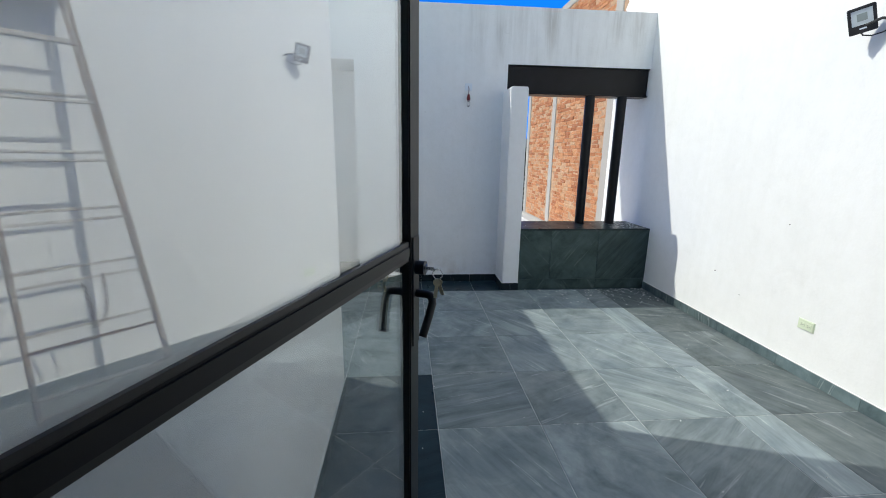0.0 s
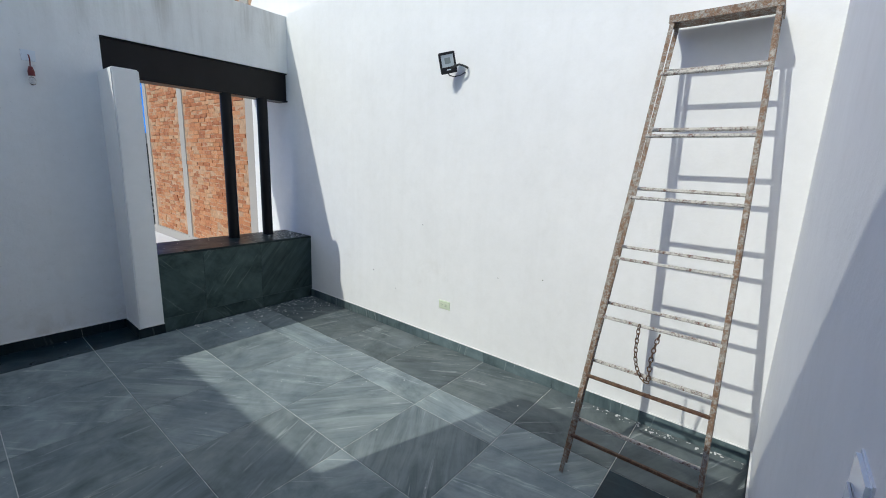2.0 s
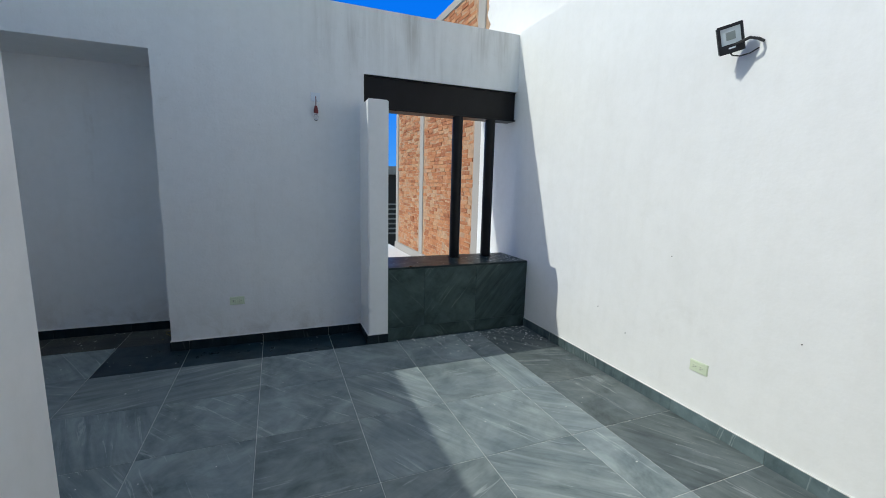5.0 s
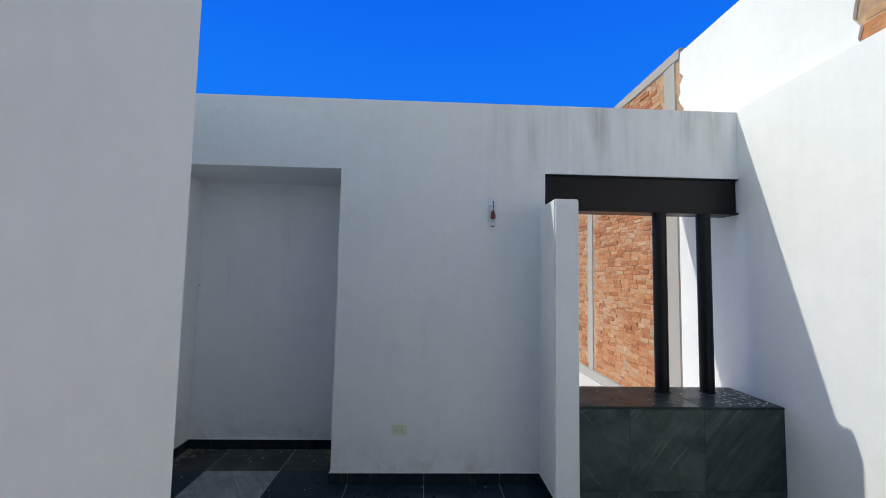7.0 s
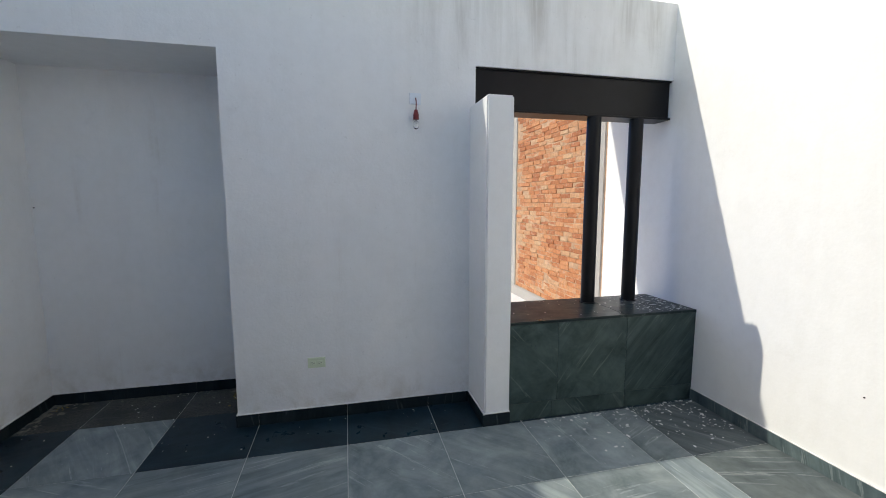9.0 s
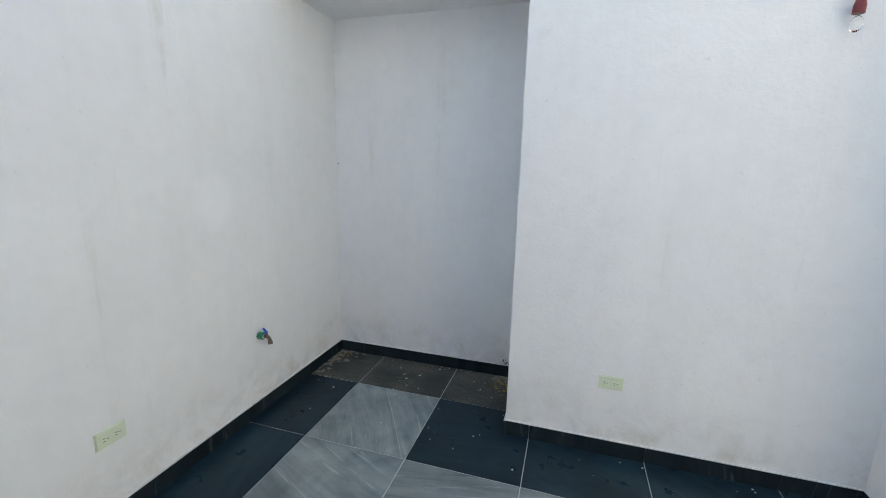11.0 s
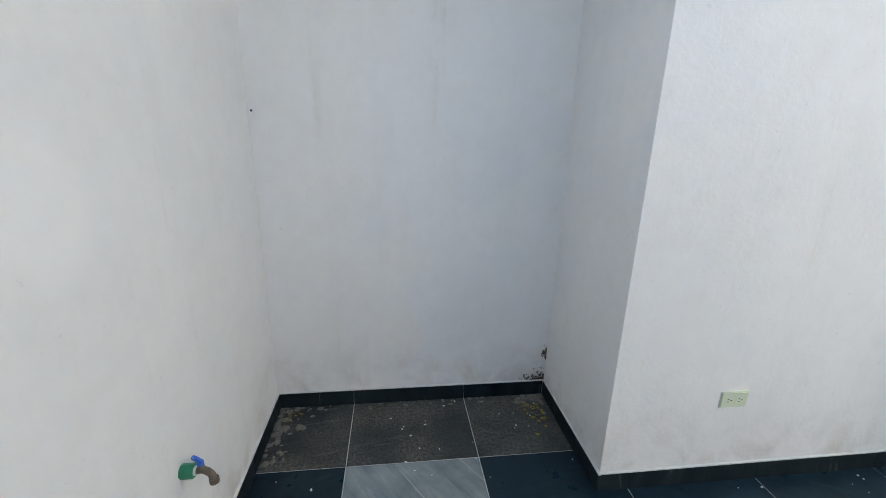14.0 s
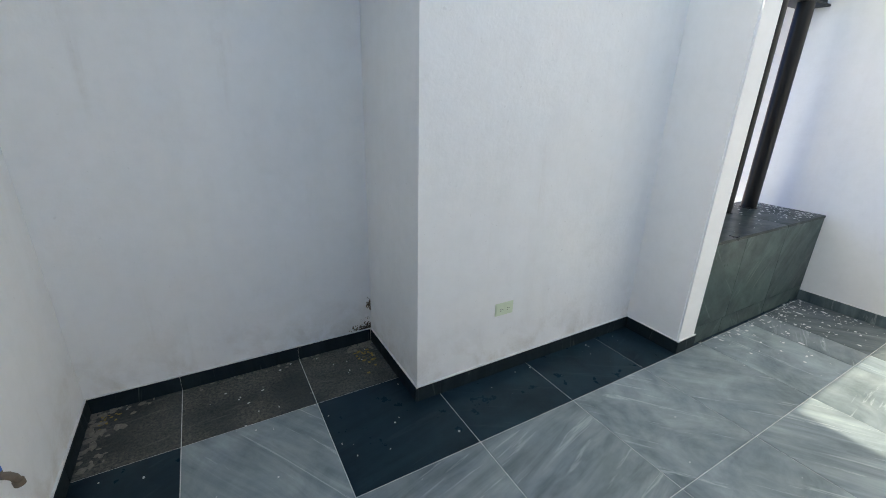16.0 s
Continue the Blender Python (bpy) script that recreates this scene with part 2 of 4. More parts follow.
def sheet_glass(name, tint, base):
    """Thin flat glass: it lets light straight through and mirrors at its faces."""
    m, nt, b = node_material(name)
    clear = nt.nodes.new("ShaderNodeBsdfTransparent")
    clear.inputs["Color"].default_value = (*tint, 1)
    gloss = nt.nodes.new("ShaderNodeBsdfGlossy")
    gloss.inputs["Roughness"].default_value = 0.0
    rim = nt.nodes.new("ShaderNodeLayerWeight")
    rim.inputs["Blend"].default_value = 0.5
    share = arith(nt, 'ADD', arith(nt, 'MULTIPLY', arith(nt, 'POWER', rim.outputs["Facing"], 5.0), 1.0 - base), base)
    both = nt.nodes.new("ShaderNodeMixShader")
    link(nt, share, both.inputs[0])
    link(nt, clear.outputs[0], both.inputs[1])
    link(nt, gloss.outputs[0], both.inputs[2])
    link(nt, both.outputs[0], nt.nodes["Material Output"].inputs[0])
    return m


WHITE = plaster("white_wall_plaster", (0.89, 0.89, 0.88))
WHITE_DRIP = plaster("rain_marked_white_plaster", (0.89, 0.89, 0.88), drips=True, grain=0.42, damp=True)
WHITE_SIDE = plaster("patched_white_plaster", (0.88, 0.885, 0.875), grain=0.2, damp=True, fresh=((-1.734, 4.31, 1.305), (1.0, 5.6, 4.6)))
WHITE_DAMP = plaster("damp_stained_white_plaster", (0.89, 0.89, 0.88), grain=0.25, damp=True)
ROUGH_WHITE = plaster("rough_limewash", (0.86, 0.855, 0.84), grain=0.35)
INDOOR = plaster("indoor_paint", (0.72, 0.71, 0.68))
CONCRETE = plaster("bare_concrete", (0.42, 0.40, 0.37), grain=1.0)
ROOF_WHITE = plaster("white_roof_coating", (0.78, 0.77, 0.74), grain=0.6)
MORTAR = plain("mortar", (0.46, 0.3, 0.19), 0.95, vary=0.3, scale=14, relief=0.8)
GROUT = plain("pale_grout", (0.6, 0.61, 0.59), 0.9, vary=0.25, scale=20)
TILE_GREY = slate("grey_slate_tile", (0.08, 0.11, 0.118), (0.385, 0.44, 0.445), (0.71, 0.75, 0.74), 0.42)
TILE_DARK = slate("dark_slate_tile", (0.002, 0.009, 0.015), (0.02, 0.05, 0.068), (0.1, 0.15, 0.17), 0.32, gloss=0.2, lines=0.12)
TILE_BORDER = slate("mid_grey_slate_tile", (0.035, 0.05, 0.052), (0.21, 0.24, 0.24), (0.5, 0.53, 0.52), 0.45)
# one skirting slate in two copies, with shade and sunlight put into the colour
SKIRT_SHADED = slate("shaded_slate_skirting", (0.003, 0.007, 0.009), (0.026, 0.04, 0.046), (0.14, 0.17, 0.17), 0.5, angle=90, upright=True, turn=0.5)
SKIRT_SUNLIT = slate("sunlit_upright_slate", (0.02, 0.038, 0.044), (0.19, 0.25, 0.262), (0.5, 0.56, 0.56), 0.45, angle=90, upright=True, turn=0.5)
TILE_DIRTY = slate("dirty_slate_tile", (0.016, 0.02, 0.021), (0.06, 0.068, 0.068), (0.22, 0.22, 0.2), 0.6, dirt=0.7)
BENCH_RISE = slate("green_black_slate_rising", (0.008, 0.018, 0.019), (0.105, 0.148, 0.14), (0.34, 0.4, 0.37), 0.34, angle=-48, upright=True, turn=0.25, lines=0.2)
BENCH_FALL = slate("green_black_slate_falling", (0.008, 0.018, 0.019), (0.105, 0.148, 0.14), (0.34, 0.4, 0.37), 0.34, angle=48, upright=True, turn=0.25, lines=0.2)
BENCH_TOP = slate("green_black_slate_top", (0.009, 0.016, 0.017), (0.055, 0.076, 0.072), (0.24, 0.28, 0.25), 0.34, angle=35)
BLACK_STEEL = plain("black_painted_steel", (0.006, 0.006, 0.007), 0.4, 0.0, 0.3, 6, 0.1, 0.25)
BLACK_ALU = plain("black_aluminium", (0.009, 0.01, 0.011), 0.42, 0.0, 0.2, 8, 0.05, 0.3)
BLACK_PLASTIC = plain("black_plastic", (0.02, 0.02, 0.022), 0.45, 0, 0.2, 20)
CHROME = plain("brushed_chrome", (0.75, 0.74, 0.72), 0.22, 1.0, 0.1, 40)
BRASS = plain("worn_brass", (0.62, 0.54, 0.34), 0.5, 0.5, 0.2, 40)
BRONZE = plain("dull_bronze", (0.17, 0.135, 0.1), 0.6, 0.25, 0.3, 30, 0.3)
RUSTY = rusty("flaking_white_paint_on_rust", (0.45, 0.41, 0.355), (0.19, 0.115, 0.072))
PALE_RUNG = rusty("worn_white_paint_on_steel", (0.6, 0.57, 0.52), (0.14, 0.07, 0.05), -0.09)
RUST = rusty("brown_rust", (0.2, 0.12, 0.07), (0.08, 0.04, 0.025))
IVORY = plain("ivory_plastic", (0.68, 0.75, 0.57), 0.4, 0, 0.04, 12)
WHITE_PLASTIC = plain("white_plastic", (0.84, 0.89, 0.94), 0.18, 0, 0.03, 12)
DARK_SLOT = plain("dark_slot", (0.03, 0.03, 0.03), 0.7)
GREEN_PLASTIC = plain("green_plastic", (0.01, 0.22, 0.12), 0.45, 0, 0.15, 25)
BLUE_PAINT = plain("blue_enamel", (0.03, 0.13, 0.5), 0.4, 0, 0.15, 25)
RED_PLASTIC = plain("dark_red_plastic", (0.16, 0.012, 0.015), 0.4, 0, 0.15, 25)
REFLECTOR = plain("pale_reflector", (0.72, 0.78, 0.8), 0.25, 0.1, 0.05, 10)
LED_YELLOW = plain("led_phosphor", (0.3, 0.34, 0.33), 0.5, 0, 0.05, 10)
CHIP = plain("white_paint_chip", (0.72, 0.72, 0.7), 0.8, 0, 0.1, 30)
CEMENT = plain("cement_dust", (0.2, 0.185, 0.16), 0.95, 0, 0.35, 60, 0.5)
LEAF = plain("dry_leaf", (0.28, 0.2, 0.05), 0.8, 0, 0.4, 30)
MOULD = plain("dark_mould", (0.12, 0.085, 0.05), 0.95, 0, 0.5, 60)
DARK_FACADE = plain("dark_facade", (0.02, 0.022, 0.025), 0.6, 0, 0.3, 1.5)
GREY_ROOF = plain("grey_roof_edge", (0.33, 0.33, 0.33), 0.8, 0, 0.15, 2)
EARTH = plain("dry_earth", (0.2, 0.17, 0.13), 0.95, 0, 0.3, 0.4)
BRICK = brick_material()
BLUE_SKY, sky_nt, sky_b = node_material("deep_blue_sky")
sky_z = sky_nt.nodes.new("ShaderNodeSeparateXYZ")
link(sky_nt, coords(sky_nt), sky_z.inputs[0])
sky_glow = sky_nt.nodes.new("ShaderNodeEmission")
link(sky_nt, ramp(sky_nt, arith(sky_nt, 'DIVIDE', sky_z.outputs[2], 70.0), [(0.0, (0.06, 0.26, 0.72)), (0.3, (0.004, 0.15, 0.72)), (0.9, (0.0, 0.075, 0.62))]), sky_glow.inputs[0])
sky_glow.inputs[1].default_value = 1.3
link(sky_nt, sky_glow.outputs[0], sky_nt.nodes["Material Output"].inputs[0])
PANE = sheet_glass("clear_door_glass", (0.97, 0.99, 0.98), 0.23)
BULB_GLASS = glass_material("bulb_glass", (0.97, 0.97, 0.97))


# ---- mesh helpers ----
def add_box(bm, a, b, m=None):
    geom = bmesh.ops.create_cube(bm, size=1)["verts"]
    for v in geom:
        co = Vector([a[i] + (v.co[i] + 0.5) * (b[i] - a[i]) for i in range(3)])
        v.co = m @ co if m else co
    return geom


def add_tube(bm, p, q, r, seg=12, r2=None, caps=True):
    p, q = Vector(p), Vector(q)
    way = q - p
    m = Matrix.Translation((p + q) / 2) @ way.to_track_quat("Z", "Y").to_matrix().to_4x4()
    bmesh.ops.create_cone(bm, cap_ends=caps, segments=seg, radius1=r, radius2=r if r2 is None else r2, depth=way.length, matrix=m)


def add_bar(bm, p, q, w, d, up=(1, 0, 0)):
    """A square bar from p to q, w wide and d deep along 'up'."""
    p, q = Vector(p), Vector(q)
    z = (q - p).normalized()
    x = (Vector(up) - z * z.dot(Vector(up))).normalized()
    y = z.cross(x)
    rot = Matrix((x, y, z)).transposed().to_4x4()
    add_box(bm, (-d / 2, -w / 2, 0), (d / 2, w / 2, (q - p).length), Matrix.Translation(p) @ rot)


def add_path_tube(bm, pts, r, seg=10):
    """A bent round bar along the points."""
    pts = [Vector(p) for p in pts]
    rings = []
    side = None
    for i, p in enumerate(pts):
        way = (pts[min(i + 1, len(pts) - 1)] - pts[max(i - 1, 0)]).normalized()
        if side is None:
            side = way.orthogonal().normalized()
        side = (side - way * side.dot(way)).normalized()
        other = way.cross(side)
        rings.append([bm.verts.new(p + (side * math.cos(a) + other * math.sin(a)) * r) for a in [2 * math.pi * k / seg for k in range(seg)]])
    for u, w in zip(rings, rings[1:]):
        for k in range(seg):
            bm.faces.new((u[k], u[(k + 1) % seg], w[(k + 1) % seg], w[k]))
    bm.faces.new(list(reversed(rings[0])))
    bm.faces.new(rings[-1])


def soften(bm, size, seg=2, where=None):
    edges = [e for e in bm.edges if len(e.link_faces) == 2 and e.calc_face_angle() > 0.5 and (where is None or where(e))]
    if edges:
        bmesh.ops.bevel(bm, geom=edges, offset=size, segments=seg, affect='EDGES', clamp_overlap=True)


def to_mesh(name, bm, material, smooth=False):
    bmesh.ops.recalc_face_normals(bm, faces=bm.faces)
    me = bpy.data.meshes.new(name)
    bm.to_mesh(me)
    bm.free()
    me.materials.append(material)
    if smooth:
        me.polygons.foreach_set("use_smooth", [True] * len(me.polygons))
        me.set_sharp_from_angle(angle=0.7)
    return me


def part(name, bm, material, parent, label="", smooth=False):
    ob = new(name, to_mesh(name, bm, material, smooth))
    ob.parent = parent
    if label:
        tagged(ob, label)
    return ob


def structure(name, bm, material, label, category):
    return tagged(new(name, to_mesh(name, bm, material)), label, category, kind="structure")


def empty(name, m, label, category, group=""):
    ob = new(name)
    ob.matrix_world = m
    return tagged(ob, label, category, group)


def prism(bm, outline, y0, y1):
    """A wall: an outline in x and z, from y0 to y1."""
    front = [bm.verts.new((x, y0, z)) for x, z in outline]
    back = [bm.verts.new((x, y1, z)) for x, z in outline]
    bm.faces.new(front)
    bm.faces.new(list(reversed(back)))
    n = len(outline)
    for i in range(n):
        bm.faces.new((front[i], back[i], back[(i + 1) % n], front[(i + 1) % n]))


# ---- plan ----
R, F, B, N, L = 3.105, 4.807, 4.435, 5.474, -1.734
STUB0, STUB1, NICHE = 1.388, 1.574, -0.272
BACK, CORNER_X, CORNER_Y = 0.192, -0.122, 2.43
TOP = 3.105

# ---- walls ----
bm = bmesh.new()
prism(bm, [(L, -0.1), (L, 2.512), (NICHE, 2.512), (NICHE, -0.1), (1.428, -0.1), (1.428, 2.518), (R, 2.518), (R, TOP), (L, TOP)][1:], F, F + 0.2)
soften(bm, 0.007, 2, lambda e: all(abs(v.co.y - F) < 1e-5 for v in e.verts) and not all(v.co.x > R - 0.01 for v in e.verts))
structure("wall_front", bm, WHITE_DRIP, "white plastered terrace wall with rain streaks above the opening", "wall")

bm = bmesh.new()
add_box(bm, (L, N, -0.1), (NICHE + 0.15, N + 0.15, TOP))
structure("wall_niche_back", bm, WHITE_DAMP, "white plastered back wall of the alcove, mouldy at the bottom corner", "wall")
bm = bmesh.new()
add_box(bm, (NICHE, F + 0.2, -0.1), (NICHE + 0.15, N, TOP))
structure("wall_niche_side", bm, WHITE_DAMP, "white plastered side wall of the alcove", "wall")
bm = bmesh.new()
add_box(bm, (L, F + 0.2, 2.512), (NICHE, N, 2.68))
structure("ceiling_niche", bm, WHITE, "white plastered ceiling of the alcove", "ceiling")

bm = bmesh.new()
add_box(bm, (L - 0.18, CORNER_Y, -0.1), (L, N + 0.15, TOP))
structure("wall_left", bm, WHITE_SIDE, "white plastered side wall with a garden tap", "wall")
bm = bmesh.new()
add_box(bm, (L - 0.18, 0.04, -0.1), (CORNER_X, CORNER_Y, 2.88))
soften(bm, 0.008, 2, lambda e: all(v.co.x > -0.2 and v.co.y > 2 for v in e.verts))
structure("wall_house", bm, WHITE, "white plastered house wall with a plain outer corner", "wall")
bm = bmesh.new()
prism(bm, [(R, -0.1), (R + 0.09, -0.1), (R + 0.09, TOP + 0.03), (R, TOP + 0.03)], -0.3, 5.65)
structure("wall_right", bm, WHITE, "tall white plastered boundary wall in full sun", "wall")
DOOR0, DOOR1 = -0.06, 0.85
bm = bmesh.new()
prism(bm, [(CORNER_X, -0.1), (DOOR0, -0.1), (DOOR0, 2.2), (DOOR1, 2.2), (DOOR1, -0.1), (R, -0.1), (R, 3.2), (CORNER_X, 3.2)], 0.04, BACK)
structure("wall_back", bm, ROUGH_WHITE, "rough white plastered house wall with the doorway", "wall")

bm = bmesh.new()
add_box(bm, (STUB0, B - 0.006, -0.1), (STUB1, F + 0.15, 2.231))
soften(bm, 0.01, 2)
structure("wall_stub", bm, WHITE, "short white plastered pier beside the bench", "wall")

bm = bmesh.new()
add_box(bm, (NICHE + 0.15, F + 0.2, 2.53), (R, 5.68, TOP))
structure("ceiling_opening", bm, WHITE, "white plastered slab over the opening", "ceiling")

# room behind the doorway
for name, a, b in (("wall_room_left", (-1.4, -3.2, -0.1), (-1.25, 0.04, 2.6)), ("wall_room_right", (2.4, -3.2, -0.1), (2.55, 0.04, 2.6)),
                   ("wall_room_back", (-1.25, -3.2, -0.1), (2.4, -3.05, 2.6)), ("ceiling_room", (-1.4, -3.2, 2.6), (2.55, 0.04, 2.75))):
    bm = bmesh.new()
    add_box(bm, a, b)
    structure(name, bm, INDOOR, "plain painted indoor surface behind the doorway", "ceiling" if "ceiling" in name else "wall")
bm = bmesh.new()
add_box(bm, (-1.25, -3.05, -0.1), (2.4, 0.04, -0.002))
structure("floor_room", bm, TILE_GREY, "grey tiled indoor floor", "floor")

# roof deck, ground and distance
bm = bmesh.new()
add_box(bm, (NICHE + 0.15, 5.007, -0.25), (3.2, 10.6, 0.02))
structure("roof_deck", bm, ROOF_WHITE, "sunlit white coated roof deck beyond the bench", "roof")
bm = bmesh.new()
add_box(bm, (-900, -900, -3.6), (900, 900, -3.3))
structure("ground", bm, EARTH, "dry earth ground reaching the horizon", "ground")

# ---- neighbour's wall ----
NX = 3.222
bm = bmesh.new()
add_box(bm, (NX, -1.5, -3.3), (NX + 0.16, 10.05, 4.12))
neighbour = structure("wall_neighbour", bm, MORTAR, "tall unfinished red brick wall with concrete ties", "wall")
bm = bmesh.new()
edge_in = [(3.88 + random.uniform(-0.035, 0.025), -0.2 + k * 0.0727) for k in range(61)]
edge_out = [(5.73 + random.uniform(-0.06, 0.05), -0.2 + k * 0.0727) for k in range(61)]
ring = edge_in + edge_out[::-1]
low = [bm.verts.new((NX + 0.02, y, z)) for y, z in ring]
top = [bm.verts.new((NX - 0.022, y, z)) for y, z in ring]
for k in range(60):
    bm.faces.new((top[k], top[k + 1], top[120 - k], top[121 - k]))
for k in range(122):
    bm.faces.new((low[k], low[(k + 1) % 122], top[(k + 1) % 122], top[k]))
bmesh.ops.recalc_face_normals(bm, faces=bm.faces)
part("limewash_panel", bm, ROUGH_WHITE, neighbour, "rough white limewashed stretch")
for y0, y1 in ((2.9, 3.1), (5.84, 6.06), (8.2, 8.4), (9.9, 10.08)):
    bm = bmesh.new()
    add_box(bm, (NX - 0.014, y0, -3.3), (NX + 0.02, y1, 4.121))
    soften(bm, 0.008, 2)
    part("concrete_tie", bm, CONCRETE, neighbour, "bare concrete tie column")
for y0, y1, z0, z1, x0 in ((5.74, 10.07, 4.105, 4.24, NX - 0.02), (-1.5, 3.88, 4.105, 4.24, NX - 0.02), (5.76, 10.1, -0.2, 0.17, NX - 0.035)):
    bm = bmesh.new()
    add_box(bm, (x0, y0, z0), (NX + 0.17, y1, z1))
    soften(bm, 0.012, 2)
    part("concrete_band", bm, CONCRETE, neighbour, "bare concrete beam")

# distant dark house across the street
house = empty("house", Matrix.Translation((6.0, 24, -3.3)), "distant dark house with a grey flat roof edge", "house")
bm = bmesh.new()
add_box(bm, (-5, 0, 0), (6, 8, 5.3))
part("wall", bm, DARK_FACADE, house)
bm = bmesh.new()
add_box(bm, (-5.3, -0.4, 5.3), (6.3, 8.4, 5.75))
part("roof", bm, GREY_ROOF, house, "pale grey roof edge")
for k in range(7):
    bm = bmesh.new()
    add_box(bm, (-5, -0.06, 1.9 + k * 0.28), (6, 0.0, 1.98 + k * 0.28))
    part("slat", bm, GREY_ROOF, house)


# deep blue sky over the street
bm = bmesh.new()
grid = []
for i in range(25):
    a = radians(-52 + 110 * i / 24)
    col = []
    for j in range(13):
        e = radians(-4 + 46 * j / 12)
        col.append(bm.verts.new((90 * math.sin(a) * math.cos(e), 90 * math.cos(a) * math.cos(e), 90 * math.sin(e))))
    grid.append(col)
for i in range(24):
    for j in range(12):
        bm.faces.new((grid[i][j], grid[i][j + 1], grid[i + 1][j + 1], grid[i + 1][j]))
structure("backdrop", bm, BLUE_SKY, "deep blue clear midday sky", "sky")

# ---- bench, beam and posts ----
bench = empty("bench", Matrix.Translation((2.34, B, 0)), "dark green slate clad masonry bench below the opening", "bench")
bm = bmesh.new()
add_box(bm, (STUB1 - 2.34, 0.012, 0.0), (R - 2.34, 0.53, 0.7))
part("core", bm, CONCRETE, bench)
for x0, x1, z0, z1, mat_s in ((STUB1, 1.94, 0.125, 0.699, BENCH_RISE), (1.94, 2.5, 0.125, 0.699, BENCH_FALL), (2.5, R, 0.125, 0.699, BENCH_FALL),
                              (STUB1, 1.9, 0.0, 0.123, BENCH_FALL), (1.9, 2.5, 0.0, 0.123, BENCH_RISE), (2.5, R, 0.0, 0.123, BENCH_FALL)):
    bm = bmesh.new()
    add_box(bm, (x0 - 2.34 + 0.0008, 0.0, z0), (x1 - 2.34 - 0.0008, 0.012, z1))
    soften(bm, 0.0015, 1)
    part("front_slab", bm, mat_s, bench)
for x0, x1 in ((STUB1, 2.48), (2.48, R)):
    bm = bmesh.new()
    add_box(bm, (x0 - 2.34 + 0.0008, -0.004, 0.7), (x1 - 2.34 - 0.0008, 0.56, 0.72))
    soften(bm, 0.002, 1)
    part("top_slab", bm, BENCH_TOP, bench)

beam = empty("lintel_beam", Matrix.Translation((2.26, F + 0.09, 2.21)), "black painted steel I-beam over the opening", "beam")
bm = bmesh.new()
add_box(bm, (-0.83, -0.06, 0.018), (0.835, -0.045, 0.296))
part("web", bm, BLACK_STEEL, beam)
for z0, z1 in ((0.0, 0.016), (0.296, 0.307)):
    bm = bmesh.new()
    add_box(bm, (-0.83, -0.085 if z0 == 0 else -0.08, z0), (0.84, 0.1, z1))
    soften(bm, 0.003, 1)
    part("flange", bm, BLACK_STEEL, beam)

post = empty("steel_post", pose(2.425, 4.85, 0.72), "black painted round steel post standing on the bench", "post", "posts under the beam")
bm = bmesh.new()
add_tube(bm, (0, 0, 0.0), (0, 0, 1.49), 0.055, 32)
part("shaft", bm, BLACK_STEEL, post, smooth=True)
bm = bmesh.new()
add_tube(bm, (0, 0, 0.0), (0, 0, 0.006), 0.066, 32)
part("weld_collar", bm, BLACK_STEEL, post, smooth=True)
copy_thing(post, pose(2.81, 4.85, 0.72))


# ---- glass door, standing open ----
HINGE, OPEN, LEAF_W, LEAF_H = (-0.003, 0.058), 21.5, 0.835, 2.13
door = empty("glass_door", pose(HINGE[0], HINGE[1], 0.012, 0, 0, 90 - OPEN), "open black aluminium door with two clear panes and keys in the lock", "door")
T = 0.0125


def door_bar(name, a, b):
    g = bmesh.new()
    add_box(g, a, b)
    soften(g, 0.003, 2)
    return part(name, g, BLACK_ALU, door)


door_bar("stile", (0, -T, 0), (0.06, T, LEAF_H))
door_bar("stile", (LEAF_W - 0.055, -T, 0), (LEAF_W, T, LEAF_H))
door_bar("rail", (0.06, -T, 0), (LEAF_W - 0.055, T, 0.1))
door_bar("rail", (0.06, -T, LEAF_H - 0.07), (LEAF_W - 0.055, T, LEAF_H))
door_bar("rail", (0.06, -T, 1.3), (LEAF_W - 0.055, T, 1.327))
for z0, z1 in ((0.1, 1.3), (1.327, LEAF_H - 0.07)):
    bm = bmesh.new()
    add_box(bm, (0.058, -0.003, z0 - 0.002), (LEAF_W - 0.053, 0.003, z1 + 0.002))
    pane = part("pane", bm, PANE, door, "clear faintly green glass")
    pane.visible_shadow = False
    for zz in (z0, z1 - 0.008):
        bm = bmesh.new()
        add_box(bm, (0.06, -0.009, zz), (LEAF_W - 0.055, -0.0035, zz + 0.008))
        part("glazing_bead", bm, BLACK_PLASTIC, door)
bm = bmesh.new()
add_box(bm, (LEAF_W - 0.046, -T - 0.004, 1.093), (LEAF_W - 0.008, -T, 1.343))
soften(bm, 0.002, 1)
lock = part("lock_plate", bm, BLACK_ALU, door)
bm = bmesh.new()
add_tube(bm, (LEAF_W - 0.026, -T, 1.273), (LEAF_W - 0.026, -T - 0.024, 1.273), 0.0155, 24)
part("cylinder", bm, BLACK_PLASTIC, lock, smooth=True)
bm = bmesh.new()
add_tube(bm, (LEAF_W - 0.026, -T - 0.024, 1.273), (LEAF_W - 0.026, -T - 0.028, 1.273), 0.008, 16)
add_box(bm, (LEAF_W - 0.0272, -T - 0.044, 1.269), (LEAF_W - 0.0248, -T - 0.028, 1.277))
bmesh.ops.create_cone(bm, cap_ends=True, segments=16, radius1=0.0085, radius2=0.0085, depth=0.0024, matrix=pose(LEAF_W - 0.026, -T - 0.05, 1.273, 0, 8, 0))
part("key", bm, CHROME, lock, "steel key in the lock")
bm = bmesh.new()
